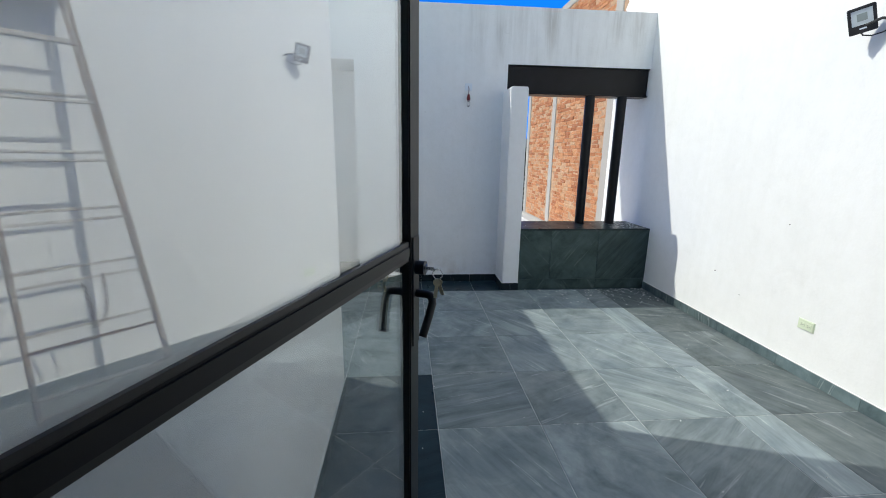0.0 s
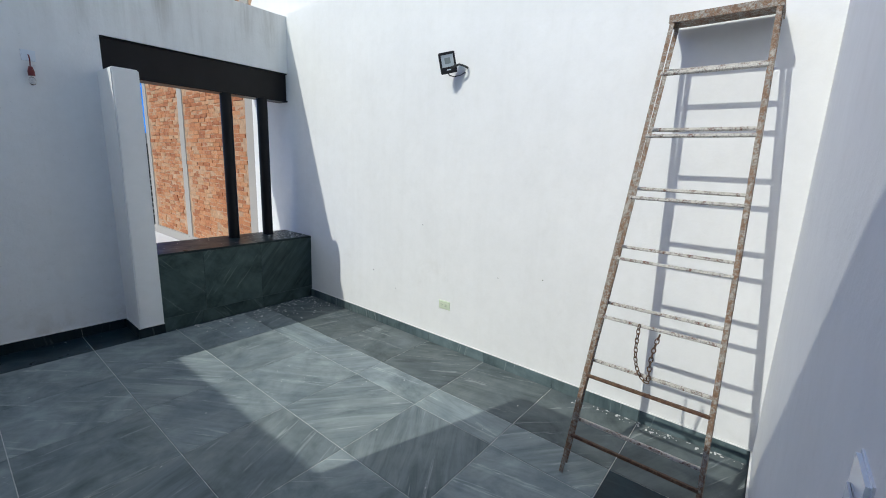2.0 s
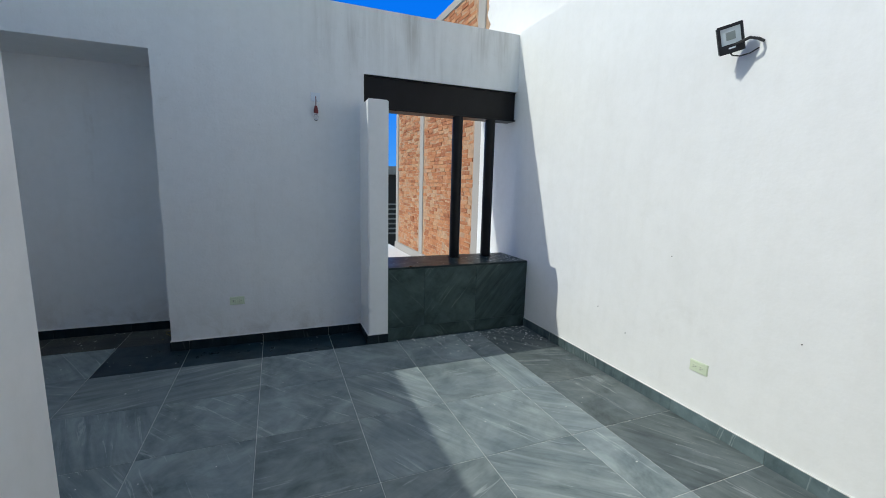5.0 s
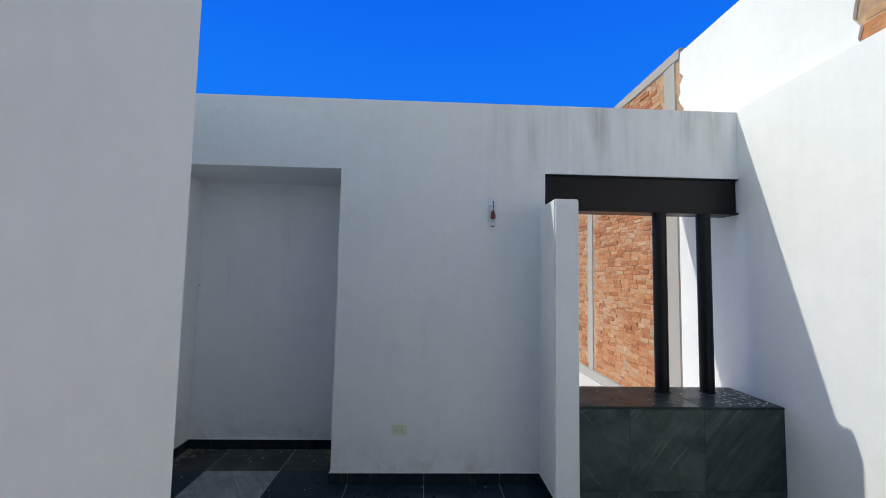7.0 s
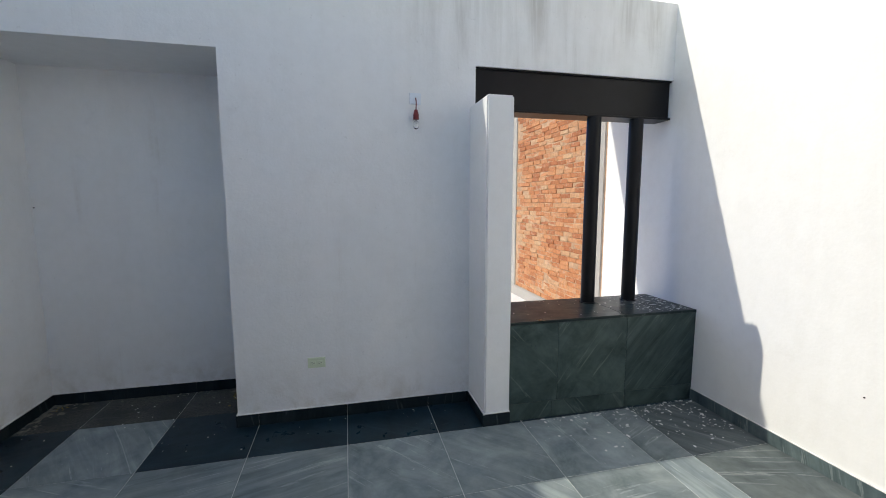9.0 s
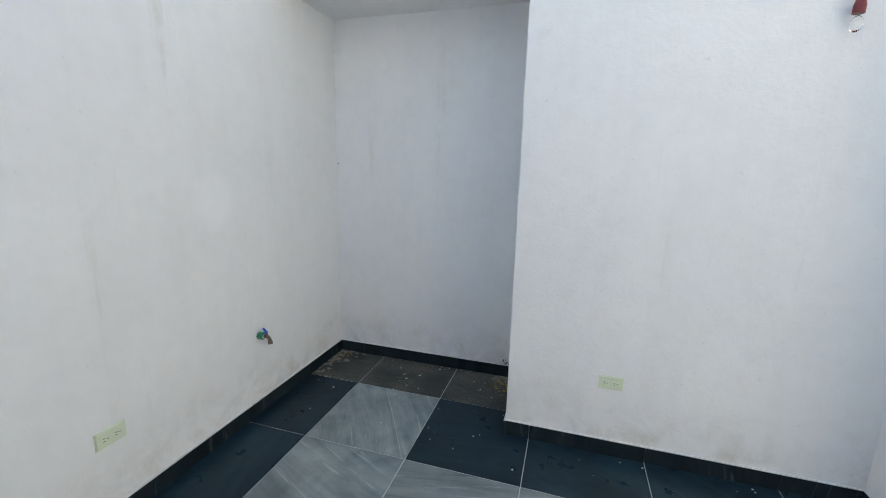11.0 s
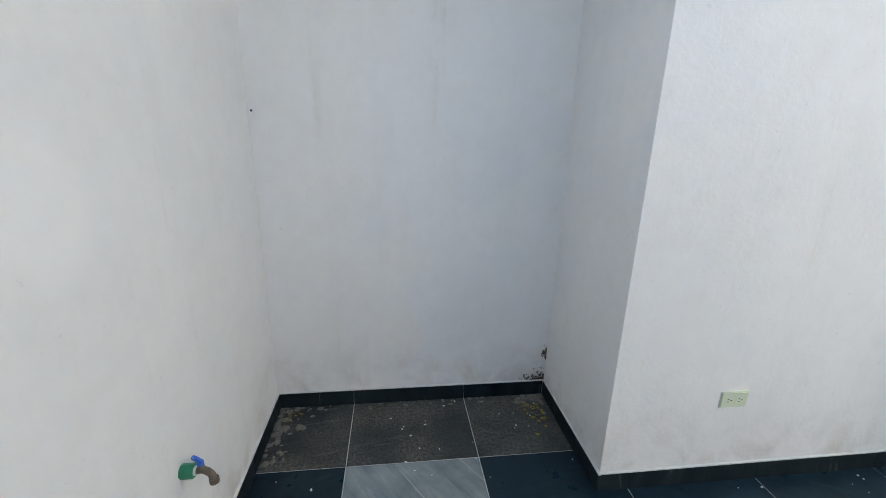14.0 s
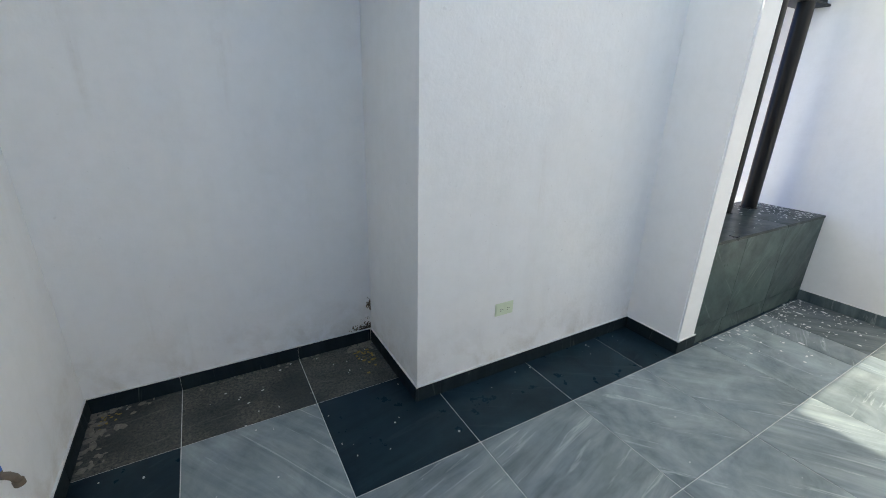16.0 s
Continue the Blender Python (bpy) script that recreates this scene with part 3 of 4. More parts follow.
ring = [(LEAF_W - 0.026, -T - 0.052 + 0.011 * math.cos(a), 1.262 + 0.011 * math.sin(a)) for a in [k * math.pi / 10 for k in range(21)]]
add_path_tube(bm, ring, 0.0011, 6)
part("key_ring", bm, CHROME, lock)
for turn, mat_k in ((8, BRASS), (-14, BRASS)):
    bm = bmesh.new()
    m_k = pose(LEAF_W - 0.026, -T - 0.052, 1.252, turn, turn, 20 + turn)
    bmesh.ops.create_cone(bm, cap_ends=True, segments=16, radius1=0.0085, radius2=0.0085, depth=0.0022, matrix=m_k @ pose(0, 0, -0.0085, 0, 90, 0))
    add_box(bm, (-0.0011, -0.0035, -0.042), (0.0011, 0.0035, -0.016), m_k)
    for notch in (-0.038, -0.033, -0.028):
        add_box(bm, (-0.0011, 0.0035, notch), (0.0011, 0.0048, notch + 0.0025), m_k)
    part("spare_key", bm, mat_k, lock)
bm = bmesh.new()
hx = LEAF_W - 0.026
hz = 1.214
lever = [(0, -0.001, 0), (0, 0.026, 0), (-0.001, 0.036, -0.002), (-0.003, 0.041, -0.008), (-0.007, 0.043, -0.017), (-0.024, 0.04, -0.044), (-0.046, 0.034, -0.08)]
add_path_tube(bm, [(hx + x, -T - y, hz + z) for x, y, z in lever], 0.009, 14)
part("handle", bm, BLACK_ALU, door, "bent black lever handle", smooth=True)
bm = bmesh.new()
add_path_tube(bm, [(hx + x, T + y, hz + z) for x, y, z in lever], 0.009, 14)
part("handle", bm, BLACK_ALU, door, "bent black lever handle", smooth=True)

frame_ob = empty("door_frame", Matrix.Translation((0, 0.1, 0)), "black aluminium door frame in the doorway", "door frame")
for a, b in (((DOOR0, -0.03, 0), (DOOR0 + 0.045, 0.05, 2.2)), ((DOOR1 - 0.045, -0.03, 0), (DOOR1, 0.05, 2.2)), ((DOOR0 + 0.045, -0.03, 2.155), (DOOR1 - 0.045, 0.05, 2.2))):
    bm = bmesh.new()
    add_box(bm, a, b)
    soften(bm, 0.003, 1)
    part("jamb", bm, BLACK_ALU, frame_ob)

# ---- folding ladder ----
ladder = empty("step_ladder", Matrix.Translation((2.5, 0.68, 0)), "folded rusty white-painted metal step ladder leaning against the wall", "ladder")
O = Vector((2.5, 0.68, 0))


def front_at(z):
    return 2.335 + 0.235 * z


def rear_at(z):
    return front_at(z) + 0.043 + 0.03 * z


def left_at(z):
    return 0.978 - 0.051 * z


def right_at(z):
    return 0.364 + 0.029 * z


TOPZ = 2.37
for fx in (front_at, rear_at):
    z0 = 0.0 if fx is front_at else 0.03
    for fy in (left_at, right_at):
        bm = bmesh.new()
        p, q = Vector((fx(z0), fy(z0), z0)) - O, Vector((fx(TOPZ), fy(TOPZ), TOPZ)) - O
        for w, d, dx in ((0.02, 0.004, -0.008), (0.004, 0.022, 0.0)):
            s = 0.0095 if fy is left_at else -0.0095
            shift = Vector((dx, 0, 0)) if d < w else Vector((0, s, 0))
            add_bar(bm, p + shift, q + shift, w, d)
        soften(bm, 0.0012, 1)
        part("side_rail", bm, RUSTY, ladder)
for z in (0.205, 0.53, 0.845, 1.15, 1.463, 1.775, 2.085):
    for fx, up in ((front_at, 0.0), (rear_at, 0.07 - 0.018 * z)):
        bm = bmesh.new()
        zz = z + up
        add_bar(bm, Vector((fx(zz) - 0.004, left_at(zz) - 0.004, zz)) - O, Vector((fx(zz) - 0.004, right_at(zz) + 0.004, zz)) - O, 0.022, 0.016, (0.2, 0, 1))
        soften(bm, 0.003, 1)
        part("rung", bm, RUST if up == 0.0 and z in (0.205, 0.53) else PALE_RUNG, ladder)
bm = bmesh.new()
y0, y1 = right_at(TOPZ) - 0.018, left_at(TOPZ) + 0.018
add_box(bm, (front_at(TOPZ) - 0.02 - O.x, y0 - O.y, TOPZ), (R - 0.012 - O.x, y1 - O.y, TOPZ + 0.006))
add_box(bm, (front_at(TOPZ) - 0.02 - O.x, y0 - O.y, TOPZ - 0.03), (front_at(TOPZ) - 0.015 - O.x, y1 - O.y, TOPZ))
for yy in (y0, y1 - 0.005):
    add_box(bm, (front_at(TOPZ) - 0.015 - O.x, yy - O.y, TOPZ - 0.03), (R - 0.012 - O.x, yy + 0.005 - O.y, TOPZ))
part("top_cap", bm, RUSTY, ladder, "flaking sheet metal cap")

chain = empty("chain", Matrix.Translation((front_at(0.83) - 0.02, 0.715, 0.83)), "rusty steel chain looped over a ladder rung", "chain")
link_bm = bmesh.new()
oval = []
for k in range(17):
    a = 2 * math.pi * k / 16
    oval.append((0.0085 * math.cos(a), 0, 0.016 * math.sin(a)))
add_path_tube(link_bm, oval, 0.0026, 6)
link_mesh = to_mesh("chain_link", link_bm, RUST, True)
loop = []
for k in range(23):
    u = k / 22
    y = 0.02 - 0.105 * u + 0.015 * math.sin(u * 9)
    z = 0.015 - 0.27 * math.sin(math.pi * min(1.0, u * 1.02)) ** 0.8
    loop.append(Vector((-0.006, y, z)))
spots = []
for p, q in zip(loop, loop[1:]):
    for s in range(12):
        c = p.lerp(q, s / 12)
        if not spots or (c - spots[-1][0]).length > 0.0235:
            spots.append((c, (q - p).normalized()))
for k, (c, way) in enumerate(spots):
    ob = new("link", link_mesh)
    ob.parent = chain
    ob.matrix_basis = Matrix.Translation(c) @ way.to_track_quat("Z", "Y").to_matrix().to_4x4() @ pose(0, 0, 0, 0, 0, 90 * (k % 2) + 20)

# ---- floodlight ----
lamp_m = look((2.985, 2.4, 2.342), (4.215, 3.585, 2.79), 14)
flood = empty("floodlight", lamp_m, "small black LED floodlight on a wall bracket", "floodlight")
bm = bmesh.new()
add_box(bm, (-0.062, -0.075, -0.035), (0.062, 0.075, 0.0))
soften(bm, 0.006, 2)
body = part("housing", bm, BLACK_PLASTIC, flood)
for k in range(7):
    bm = bmesh.new()
    add_box(bm, (-0.052 + k * 0.016, -0.06, -0.052), (-0.048 + k * 0.016, 0.06, -0.034))
    part("cooling_fin", bm, BLACK_PLASTIC, body)
bm = bmesh.new()
for a, b in (((-0.06, 0.058, 0), (0.06, 0.073, 0.006)), ((-0.06, -0.073, 0), (0.06, -0.028, 0.006)), ((-0.06, -0.028, 0), (-0.046, 0.058, 0.006)), ((0.046, -0.028, 0), (0.06, 0.058, 0.006))):
    add_box(bm, a, b)
part("bezel", bm, BLACK_PLASTIC, flood)
bm = bmesh.new()
add_box(bm, (-0.046, -0.028, 0.0005), (0.046, 0.058, 0.003))
part("reflector", bm, REFLECTOR, flood, "pale grey reflector")
bm = bmesh.new()
add_box(bm, (-0.022, -0.006, 0.003), (0.022, 0.036, 0.0042))
part("led_panel", bm, LED_YELLOW, flood)
bm = bmesh.new()
add_box(bm, (-0.016, -0.052, 0.006), (0.016, -0.044, 0.0066))
part("marking", bm, WHITE_PLASTIC, flood, "small pale printed mark")
inv = lamp_m.inverted()
wall_p = [inv @ Vector(p) for p in ((R, 2.3, 2.32), (R - 0.045, 2.3, 2.325), (3.02, 2.32, 2.33), (3.005, 2.39, 2.31))]
bm = bmesh.new()
add_path_tube(bm, wall_p, 0.008, 8)
part("bracket", bm, BLACK_PLASTIC, flood, smooth=True)
bm = bmesh.new()
sag = [inv @ Vector(p) for p in ((3.005, 2.41, 2.275), (3.012, 2.4, 2.258), (3.04, 2.375, 2.252), (3.075, 2.345, 2.265), (R, 2.32, 2.29))]
add_path_tube(bm, sag, 0.004, 8)
part("cable", bm, BLACK_PLASTIC, flood, smooth=True)

# ---- bare bulb on the front wall ----
bulb = empty("pendant_bulb", Matrix.Translation((0.986, F, 2.263)), "bare clear bulb hanging from a white wall plate", "lamp")
bm = bmesh.new()
add_box(bm, (-0.04, -0.012, -0.038), (0.04, 0, 0.038))
soften(bm, 0.004, 2, lambda e: all(v.co.y < -0.001 for v in e.verts))
part("wall_plate", bm, WHITE_PLASTIC, bulb)
bm = bmesh.new()
add_path_tube(bm, [(0, -0.004, 0.005), (0, -0.03, 0.0), (0.002, -0.035, -0.03), (0, -0.034, -0.08)], 0.004, 8)
part("cord", bm, RED_PLASTIC, bulb, smooth=True)
bm = bmesh.new()
add_tube(bm, (0, -0.034, -0.115), (0, -0.034, -0.08), 0.02, 20, 0.011)
add_tube(bm, (0, -0.034, -0.145), (0, -0.034, -0.115), 0.02, 20)
part("socket", bm, RED_PLASTIC, bulb, "dark red lamp socket", smooth=True)
bm = bmesh.new()
bmesh.ops.create_uvsphere(bm, u_segments=20, v_segments=12, radius=0.021, matrix=Matrix.Translation((0, -0.034, -0.182)) @ Matrix.Diagonal((1, 1, 1.45, 1)))
part("glass", bm, BULB_GLASS, bulb, smooth=True)


# ---- outlets and switch ----
def outlet(m, label):
    ob = empty("power_outlet", m, label, "outlet", "outlets on the walls")
    g = bmesh.new()
    add_box(g, (-0.06, -0.0085, -0.037), (0.06, 0, 0.037))
    soften(g, 0.004, 2, lambda e: all(v.co.y < -0.001 for v in e.verts))
    part("cover_plate", g, IVORY, ob)
    for sx in (-0.024, 0.024):
        g = bmesh.new()
        add_box(g, (sx - 0.019, -0.0105, -0.015), (sx + 0.019, -0.0085, 0.015))
        soften(g, 0.0015, 1)
        face = part("receptacle", g, IVORY, ob)
        for dx, dz in ((-0.006, -0.006), (-0.006, 0.006), (0.008, 0.0)):
            g = bmesh.new()
            add_box(g, (sx + dx - 0.004, -0.0112, dz - 0.0014), (sx + dx + 0.004, -0.0104, dz + 0.0012))
            part("slot", g, DARK_SLOT, face)
    return ob


outlet(pose(0.261, F, 0.416), "ivory double power outlet on the front wall")
outlet(pose(R, 2.428, 0.385, 0, 0, -90), "ivory double power outlet on the sunlit wall")
outlet(pose(L, 3.69, 0.40, 0, 0, 90), "ivory double power outlet on the side wall")

switch = empty("light_switch", pose(0.922, BACK, 1.268, 0, 0, 180), "white plastic light switch on the rough wall", "switch")
bm = bmesh.new()
add_box(bm, (-0.035, -0.006, -0.058), (0.035, 0, 0.058))
soften(bm, 0.004, 2, lambda e: all(v.co.y < -0.001 for v in e.verts))
part("cover_plate", bm, WHITE_PLASTIC, switch)
bm = bmesh.new()
add_box(bm, (-0.016, -0.010, -0.03), (0.016, -0.006, 0.03))
soften(bm, 0.003, 2)
part("rocker", bm, WHITE_PLASTIC, switch)

# ---- garden tap ----
tap = empty("garden_tap", pose(L, 4.548, 0.49), "bronze garden tap with blue handle and green collar", "tap")
bm = bmesh.new()
add_tube(bm, (0, 0, 0), (0.037, 0, 0), 0.0225, 8)
soften(bm, 0.002, 1)
part("collar", bm, GREEN_PLASTIC, tap, "green plastic pipe collar")
bm = bmesh.new()
add_tube(bm, (0.036, 0, 0), (0.043, 0, 0), 0.0135, 14)
part("seal", bm, CHIP, tap, "white thread tape", smooth=True)
bm = bmesh.new()
add_path_tube(bm, [(0.042, 0, 0), (0.058, 0, 0.002), (0.074, -0.006, 0.001), (0.086, -0.01, -0.007), (0.091, -0.012, -0.022)], 0.0105, 12)
add_tube(bm, (0.056, 0, 0), (0.056, 0, 0.022), 0.009, 12)
add_tube(bm, (0.092, -0.012, -0.034), (0.091, -0.012, -0.018), 0.0135, 12)
part("body", bm, BRONZE, tap, smooth=True)
bm = bmesh.new()
add_tube(bm, (0.056, 0, 0.02), (0.055, 0, 0.031), 0.0095, 10)
add_bar(bm, (0.06, 0.001, 0.027), (0.043, -0.004, 0.048), 0.012, 0.007, (0, 1, 0))
bmesh.ops.create_uvsphere(bm, u_segments=10, v_segments=6, radius=0.007, matrix=Matrix.Translation((0.042, -0.004, 0.049)))
part("handle", bm, BLUE_PAINT, tap, "blue lever handle", smooth=True)


# ---- chips, leaves and mould ----
def flakes(name, mat_f, spots, label, category):
    g = bmesh.new()
    for x, y, z, s in spots:
        n = random.randint(4, 6)
        a0 = random.random() * 6.28
        ring = []
        wide = random.uniform(0.65, 1.5)
        for k in range(n):
            a = a0 + 2 * math.pi * k / n
            rr = s * random.uniform(0.5, 1.0)
            ring.append((x + rr * math.cos(a) * wide, y + rr * math.sin(a) / wide, z + random.uniform(0.0005, 0.0025)))
        lo = [g.verts.new((p[0], p[1], z)) for p in ring]
        hi = [g.verts.new(p) for p in ring]
        g.faces.new(hi)
        for k in range(n):
            g.faces.new((lo[k], lo[(k + 1) % n], hi[(k + 1) % n], hi[k]))
    return tagged(new(name, to_mesh(name, g, mat_f)), label, category, kind="stuff")


spots = []
for k in range(210):
    y = B - 0.008 - abs(random.gauss(0, 0.26 if k % 4 else 0.06))
    x = random.triangular(1.7, R - 0.02, R - 0.12) if k % 4 else random.uniform(1.6, R - 0.02)
    spots.append((x, y, 0.0005, 0.002 + 0.015 * random.random() ** 2.5))
for k in range(95):
    spots.append((R - 0.03 - 0.56 * random.random() ** 1.2, B - 0.015 - 0.5 * random.random() ** 1.3, 0.0005, 0.002 + 0.014 * random.random() ** 3))
for k in range(85):
    spots.append((random.uniform(-1.6, 3.0), random.uniform(0.5, 4.3), 0.0005, random.uniform(0.002, 0.007)))
for k in range(26):
    spots.append((random.uniform(-1.7, 1.3), F - 0.02 - abs(random.gauss(0, 0.15)), 0.0005, 0.0015 + 0.006 * random.random() ** 2))
for k in range(80):
    spots.append((R - 0.014 - abs(random.gauss(0, 0.035)), random.uniform(0.22, 1.2), 0.0005, 0.002 + 0.012 * random.random() ** 2))
for k in range(30):
    spots.append((random.uniform(L + 0.05, NICHE - 0.03), random.uniform(4.9, N - 0.03), 0.0005, random.uniform(0.002, 0.008)))
flakes("paint_chips", CHIP, spots, "white flakes of paint scattered over the slate floor", "debris")
spots = []
for k in range(230):
    x = R - 0.02 - abs(random.gauss(0, 0.22))
    spots.append((max(STUB1 + 0.05, x), random.uniform(B + 0.02, 4.96), 0.7205, 0.002 + 0.013 * random.random() ** 2.5))
for k in range(24):
    spots.append((random.uniform(1.65, 2.5), random.uniform(B + 0.02, 4.96), 0.7205, random.uniform(0.002, 0.008)))
flakes("bench_paint_chips", CHIP, spots, "white flakes of paint scattered over the bench top", "debris")
spots = [(NICHE - 0.06 - abs(random.gauss(0, 0.05)), N - 0.1 - abs(random.gauss(0, 0.07)), 0.001, random.uniform(0.006, 0.016)) for k in range(26)]
spots += [(L + 0.06 + abs(random.gauss(0, 0.04)), N - 0.05 - abs(random.gauss(0, 0.05)), 0.001, random.uniform(0.004, 0.01)) for k in range(14)]
dust = []
for k in range(130):
    u = random.random()
    if k % 3 == 0:
        dust.append((L + 0.012 + abs(random.gauss(0, 0.05)), random.uniform(5.05, N - 0.02), 0.0003, random.uniform(0.006, 0.03)))
    elif k % 3 == 1:
        dust.append((L + 0.02 + 1.42 * u * u, N - 0.014 - abs(random.gauss(0, 0.025)), 0.0003, random.uniform(0.005, 0.022)))
    else:
        dust.append((NICHE - 0.02 - abs(random.gauss(0, 0.08)), N - 0.014 - abs(random.gauss(0, 0.05)), 0.0003, random.uniform(0.005, 0.024)))
flakes("cement_dust", CEMENT, dust, "pale cement dust left along the alcove edges", "dust")
flakes("dry_leaves", LEAF, spots, "small dry yellow leaf bits in the alcove corners", "leaf litter")
bm = bmesh.new()
for k in range(300):
    x = NICHE - abs(random.gauss(0, 0.05)) - 0.003
    z = 0.089 + abs(random.gauss(0, 0.014 + 0.02 * (k % 3 == 0)))
    if k > 215:
        x, z = NICHE - 0.003 - abs(random.gauss(0, 0.01)), random.gauss(0.258, 0.019)
    s = 0.0008 + 0.005 * random.random() ** 2
    add_box(bm, (x - s, N - 0.0012, z - s * 0.8), (x + s * 0.6, N, z + s))
tagged(new("mould_spots", to_mesh("mould_spots", bm, MOULD)), "dark mould spots low in the alcove corner", "mould", kind="stuff")
bm = bmesh.new()
bmesh.ops.create_cone(bm, cap_ends=True, segments=12, radius1=0.0055, radius2=0.004, depth=0.004, matrix=pose(L + 0.014, N - 0.001, 1.51, 90, 0, 0))
tagged(new("wall_plug", to_mesh("wall_plug", bm, DARK_SLOT)), "small dark screw plug in the alcove corner", "wall plug")

for y, z, r in ((3.35, 0.527, 0.005), (1.534, 0.797, 0.005), (2.71, 1.06, 0.004), (1.909, 0.737, 0.004), (3.04, 0.4, 0.004)):
    bm = bmesh.new()
    bmesh.ops.create_cone(bm, cap_ends=True, segments=10, radius1=r, radius2=r * 0.6, depth=0.006, matrix=pose(R - 0.002, y, z, 0, -90, 0))
    tagged(new("nail", to_mesh("nail", bm, DARK_SLOT)), "small dark nail head in the sunlit white wall", "nail", "nails in the wall")

# ---- floor tiles ----
XS = [L, -1.34, -0.737, -0.137, 0.463, 1.063, 1.664, 2.265, 2.525, R]
YS = [BACK - 0.15, 0.785, 1.385, 1.99, 2.59, 3.20, 3.81, 4.417, 5.03, N]
bm = bmesh.new()
add_box(bm, (L - 0.1, -0.05, -0.12), (R + 0.05, N + 0.1, -0.0025))
floor = structure("floor", bm, GROUT, "slate tiled terrace floor with a darker border", "floor")
meshes = {}


def slab_mesh(key, size, material):
    if key not in meshes:
        g = bmesh.new()
        add_box(g, (0, 0, 0), size)
        top = max(v.co.z for v in g.verts)
        soften(g, 0.0012, 1, lambda e: all(abs(v.co.z - top) < 1e-6 for v in e.verts))
        meshes[key] = to_mesh("tile", g, material)
    return meshes[key]


for i in range(len(XS) - 1):
    for j in range(len(YS) - 1):
        x0, x1, y0, y1 = XS[i], XS[i + 1], YS[j], YS[j + 1]
        cx, cy = (x0 + x1) / 2, (y0 + y1) / 2
        if cx < -0.14 and cy < CORNER_Y - 0.4:
            continue
        if cy > 5.0 and cx > NICHE:
            continue
        mat_t = TILE_GREY
        if cx > 2.525 or cy > 4.417 or (cx < 0.463 and cy < 2.59) or cx < -1.34 or cy < 0.785:
            mat_t = TILE_DARK
        if cx > 2.525 and cy < 4.417:
            mat_t = TILE_BORDER
        if 4.417 < cy < 5.03 and -1.34 < cx < -0.737:
            mat_t = TILE_GREY
        if cy > 5.03:
            mat_t = TILE_DIRTY
        size = (round(x1 - x0 - 0.004, 4), round(y1 - y0 - 0.004, 4), 0.012)
        ob = new("tile", slab_mesh((size, mat_t.name), size, mat_t))
        ob.parent = floor
        ob.location = (x0 + 0.002, y0 + 0.002, -0.012)


# ---- skirting ----
def skirting(name, p, q, cuts, out):
    """Slate skirting from p to q along a wall, cut at the given distances; out: the way it stands off the wall."""
    p, q, out = Vector((*p, 0)), Vector((*q, 0)), Vector((*out, 0))
    way = (q - p).normalized()
    ends = [0.0] + [c for c in cuts if 0.03 < c < (q - p).length - 0.03] + [(q - p).length]
    holder = tagged(empty(name, Matrix.Identity(4), "dark slate skirting along the wall foot", "baseboard"), kind="structure")
    g = bmesh.new()
    # thin white strip along the top edge of the skirting
    add_bar(g, p + out * 0.0045 + Vector((0, 0, 0.0865)), q + out * 0.0045 + Vector((0, 0, 0.0865)), 0.006, 0.0095, out)
    part("caulk_line", g, CHIP, holder, "thin white strip along the top")
    for a, b in zip(ends, ends[1:]):
        size = (round(b - a - 0.0025, 4), 0.011, 0.084)
        # the right wall takes the sunlit copy, every other wall the shaded one
        ob = new("skirting_piece", slab_mesh((size, "skirt" + str(name == "baseboard_right")), size, SKIRT_SUNLIT if name == "baseboard_right" else SKIRT_SHADED))
        ob.parent = holder
        at = p + way * (a + 0.00125)
        side = Vector((-way.y, way.x, 0))
        ang = math.degrees(math.atan2(way.y, way.x))
        if side.dot(out) < 0:
            at = at + way * (b - a - 0.0025)
            ang += 180
        ob.matrix_basis = pose(at.x, at.y, 0.0005, 0, 0, ang)


skirting("baseboard_right", (R, BACK), (R, B), [y - BACK for y in (0.785, 1.385, 1.99, 2.59, 3.2, 3.81)], (-1, 0))
skirting("baseboard_front", (NICHE, F), (STUB0, F), [x - NICHE for x in (-0.137, 0.463, 1.063)], (0, -1))
skirting("baseboard_stub_side", (STUB0, F - 0.012), (STUB0, B - 0.018), [], (-1, 0))
skirting("baseboard_stub", (STUB0 - 0.011, B - 0.006), (STUB1, B - 0.006), [], (0, -1))
skirting("baseboard_niche_back", (L + 0.012, N), (NICHE - 0.012, N), [x - L - 0.012 for x in (-1.34, -0.737)], (0, -1))
skirting("baseboard_niche_side", (NICHE, N - 0.012), (NICHE, F - 0.011), [N - 0.012 - 5.03], (-1, 0))
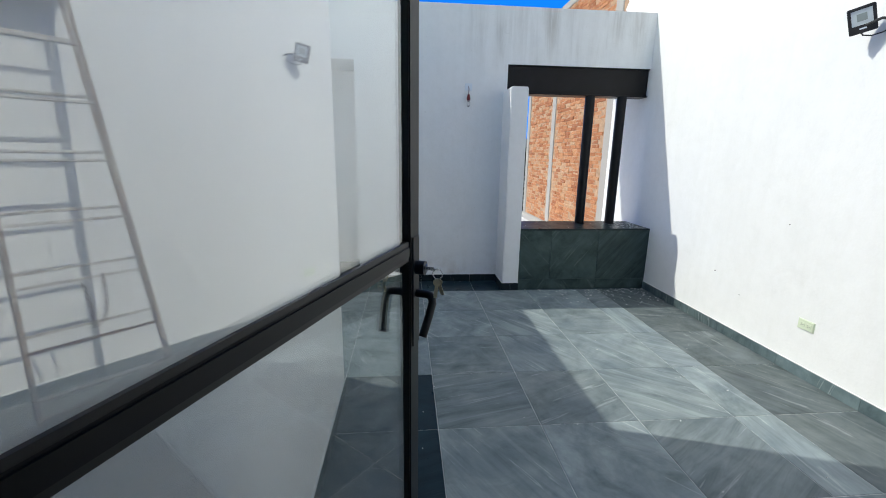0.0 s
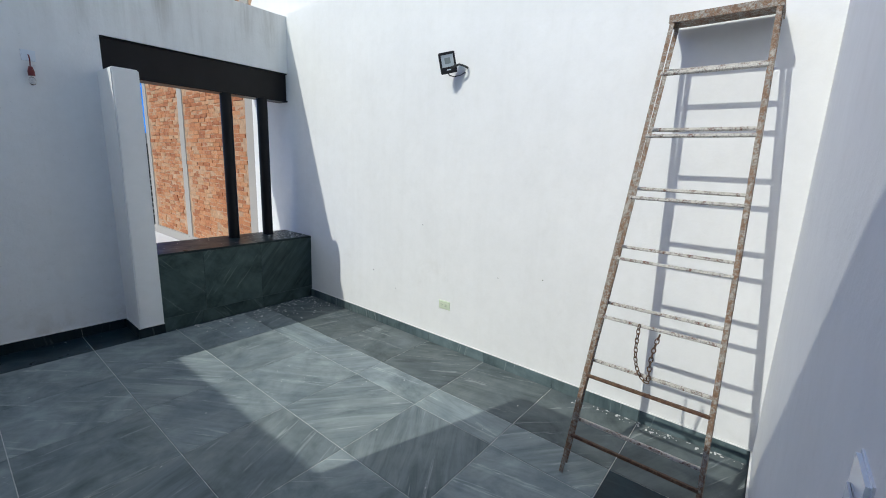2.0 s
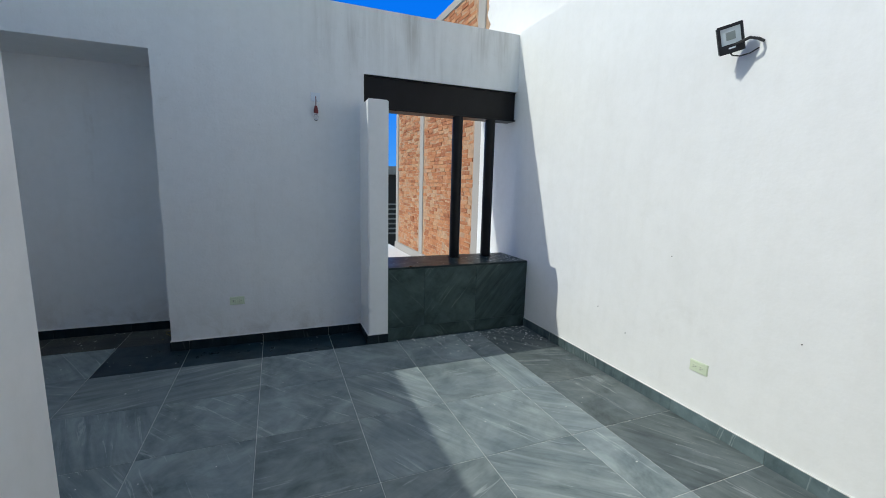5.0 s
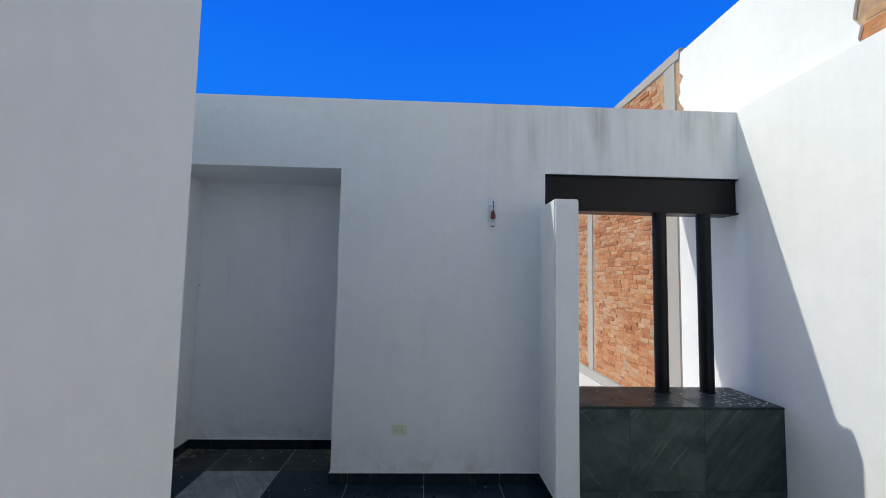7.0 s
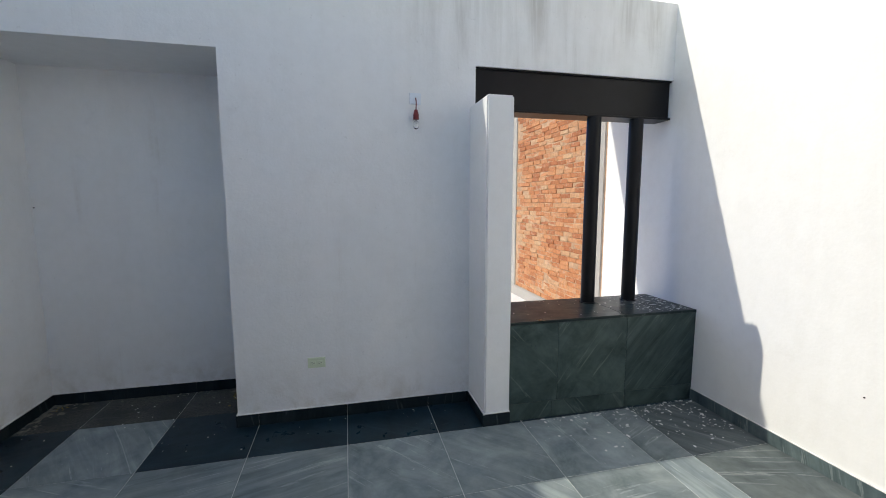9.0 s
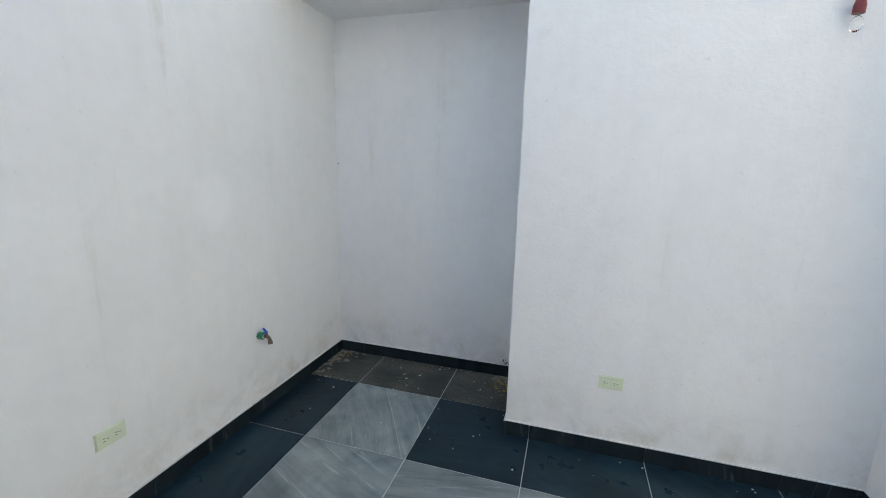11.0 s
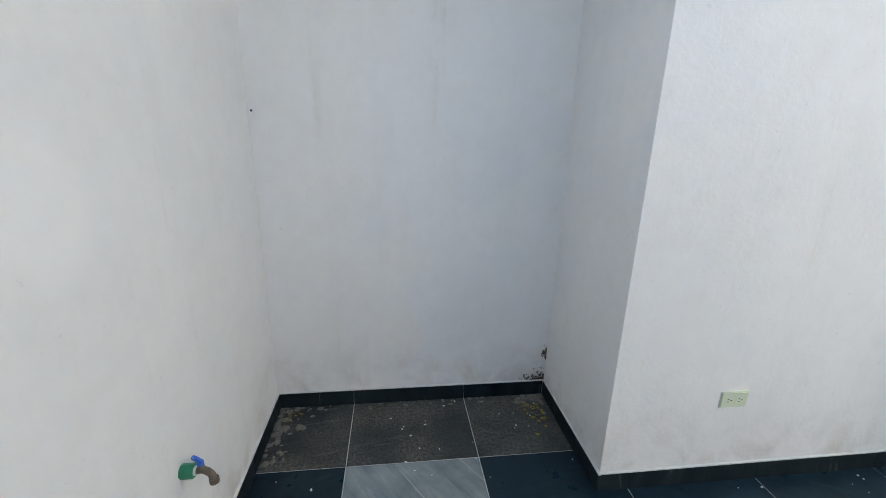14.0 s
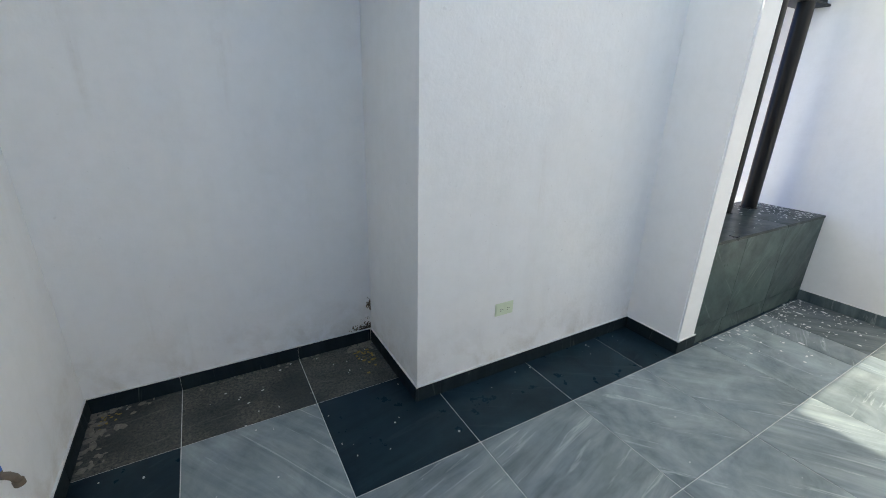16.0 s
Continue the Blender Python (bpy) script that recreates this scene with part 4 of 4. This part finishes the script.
skirting("baseboard_left", (L, CORNER_Y), (L, N), [y - CORNER_Y for y in (2.59, 3.2, 3.81, 4.417, 5.03)], (1, 0))
skirting("baseboard_house", (CORNER_X, BACK), (CORNER_X, CORNER_Y), [y - BACK for y in (0.785, 1.385, 1.99)], (1, 0))
skirting("baseboard_back", (DOOR1 + 0.01, BACK), (R - 0.012, BACK), [x - DOOR1 - 0.01 for x in (1.063, 1.664, 2.265)], (0, 1))

# ---- bricks ----
brick_meshes = []
for k in range(8):
    g = bmesh.new()
    length = random.uniform(0.195, 0.24)
    add_box(g, (0, 0, 0), (0.03, length, random.uniform(0.053, 0.061)))
    soften(g, 0.006, 1, lambda e: all(v.co.x < 0.001 for v in e.verts))
    for v in g.verts:
        v.co += Vector((random.uniform(-0.004, 0.004), random.uniform(-0.005, 0.005), random.uniform(-0.004, 0.004)))
    brick_meshes.append((to_mesh("brick", g, BRICK), length))
rest = bmesh.new()
count = 0
ties = ((2.9, 3.1), (5.84, 6.06), (8.2, 8.4))
z = 0.18
while z < 4.08:
    for lo, hi in ((0.6, 3.87), (5.735, 9.9)):
        if lo < 1 and z < 3.0:
            continue
        y = lo - random.random() * 0.2
        while y < hi:
            me, length = brick_meshes[random.randrange(8)]
            gap = random.uniform(0.002, 0.012)
            y0, y1 = y, y + length
            y = y1 + gap
            if y0 < lo or y1 > hi + 0.02 or any(y1 > a + 0.01 and y0 < b - 0.01 for a, b in ties):
                continue
            m = Matrix.Translation((NX - 0.008 + random.uniform(-0.004, 0.006), y0, z + random.uniform(-0.003, 0.003))) @ pose(0, 0, 0, random.uniform(-1.3, 1.3), 0, random.uniform(-1.6, 1.6))
            if count < 300 and 6.0 < y0 < 8.2 and 0.6 < z < 2.5:
                count += 1
                ob = new("brick", me)
                ob.parent = neighbour
                ob.matrix_basis = m
            else:
                tmp = {}
                for v in me.vertices:
                    tmp[v.index] = rest.verts.new(m @ v.co)
                for p in me.polygons:
                    rest.faces.new([tmp[i] for i in p.vertices])
    z += 0.0615
far_bricks = part("brickwork", rest, BRICK, neighbour, "weathered red clay bricks")
tagged(far_bricks, kind="stuff")
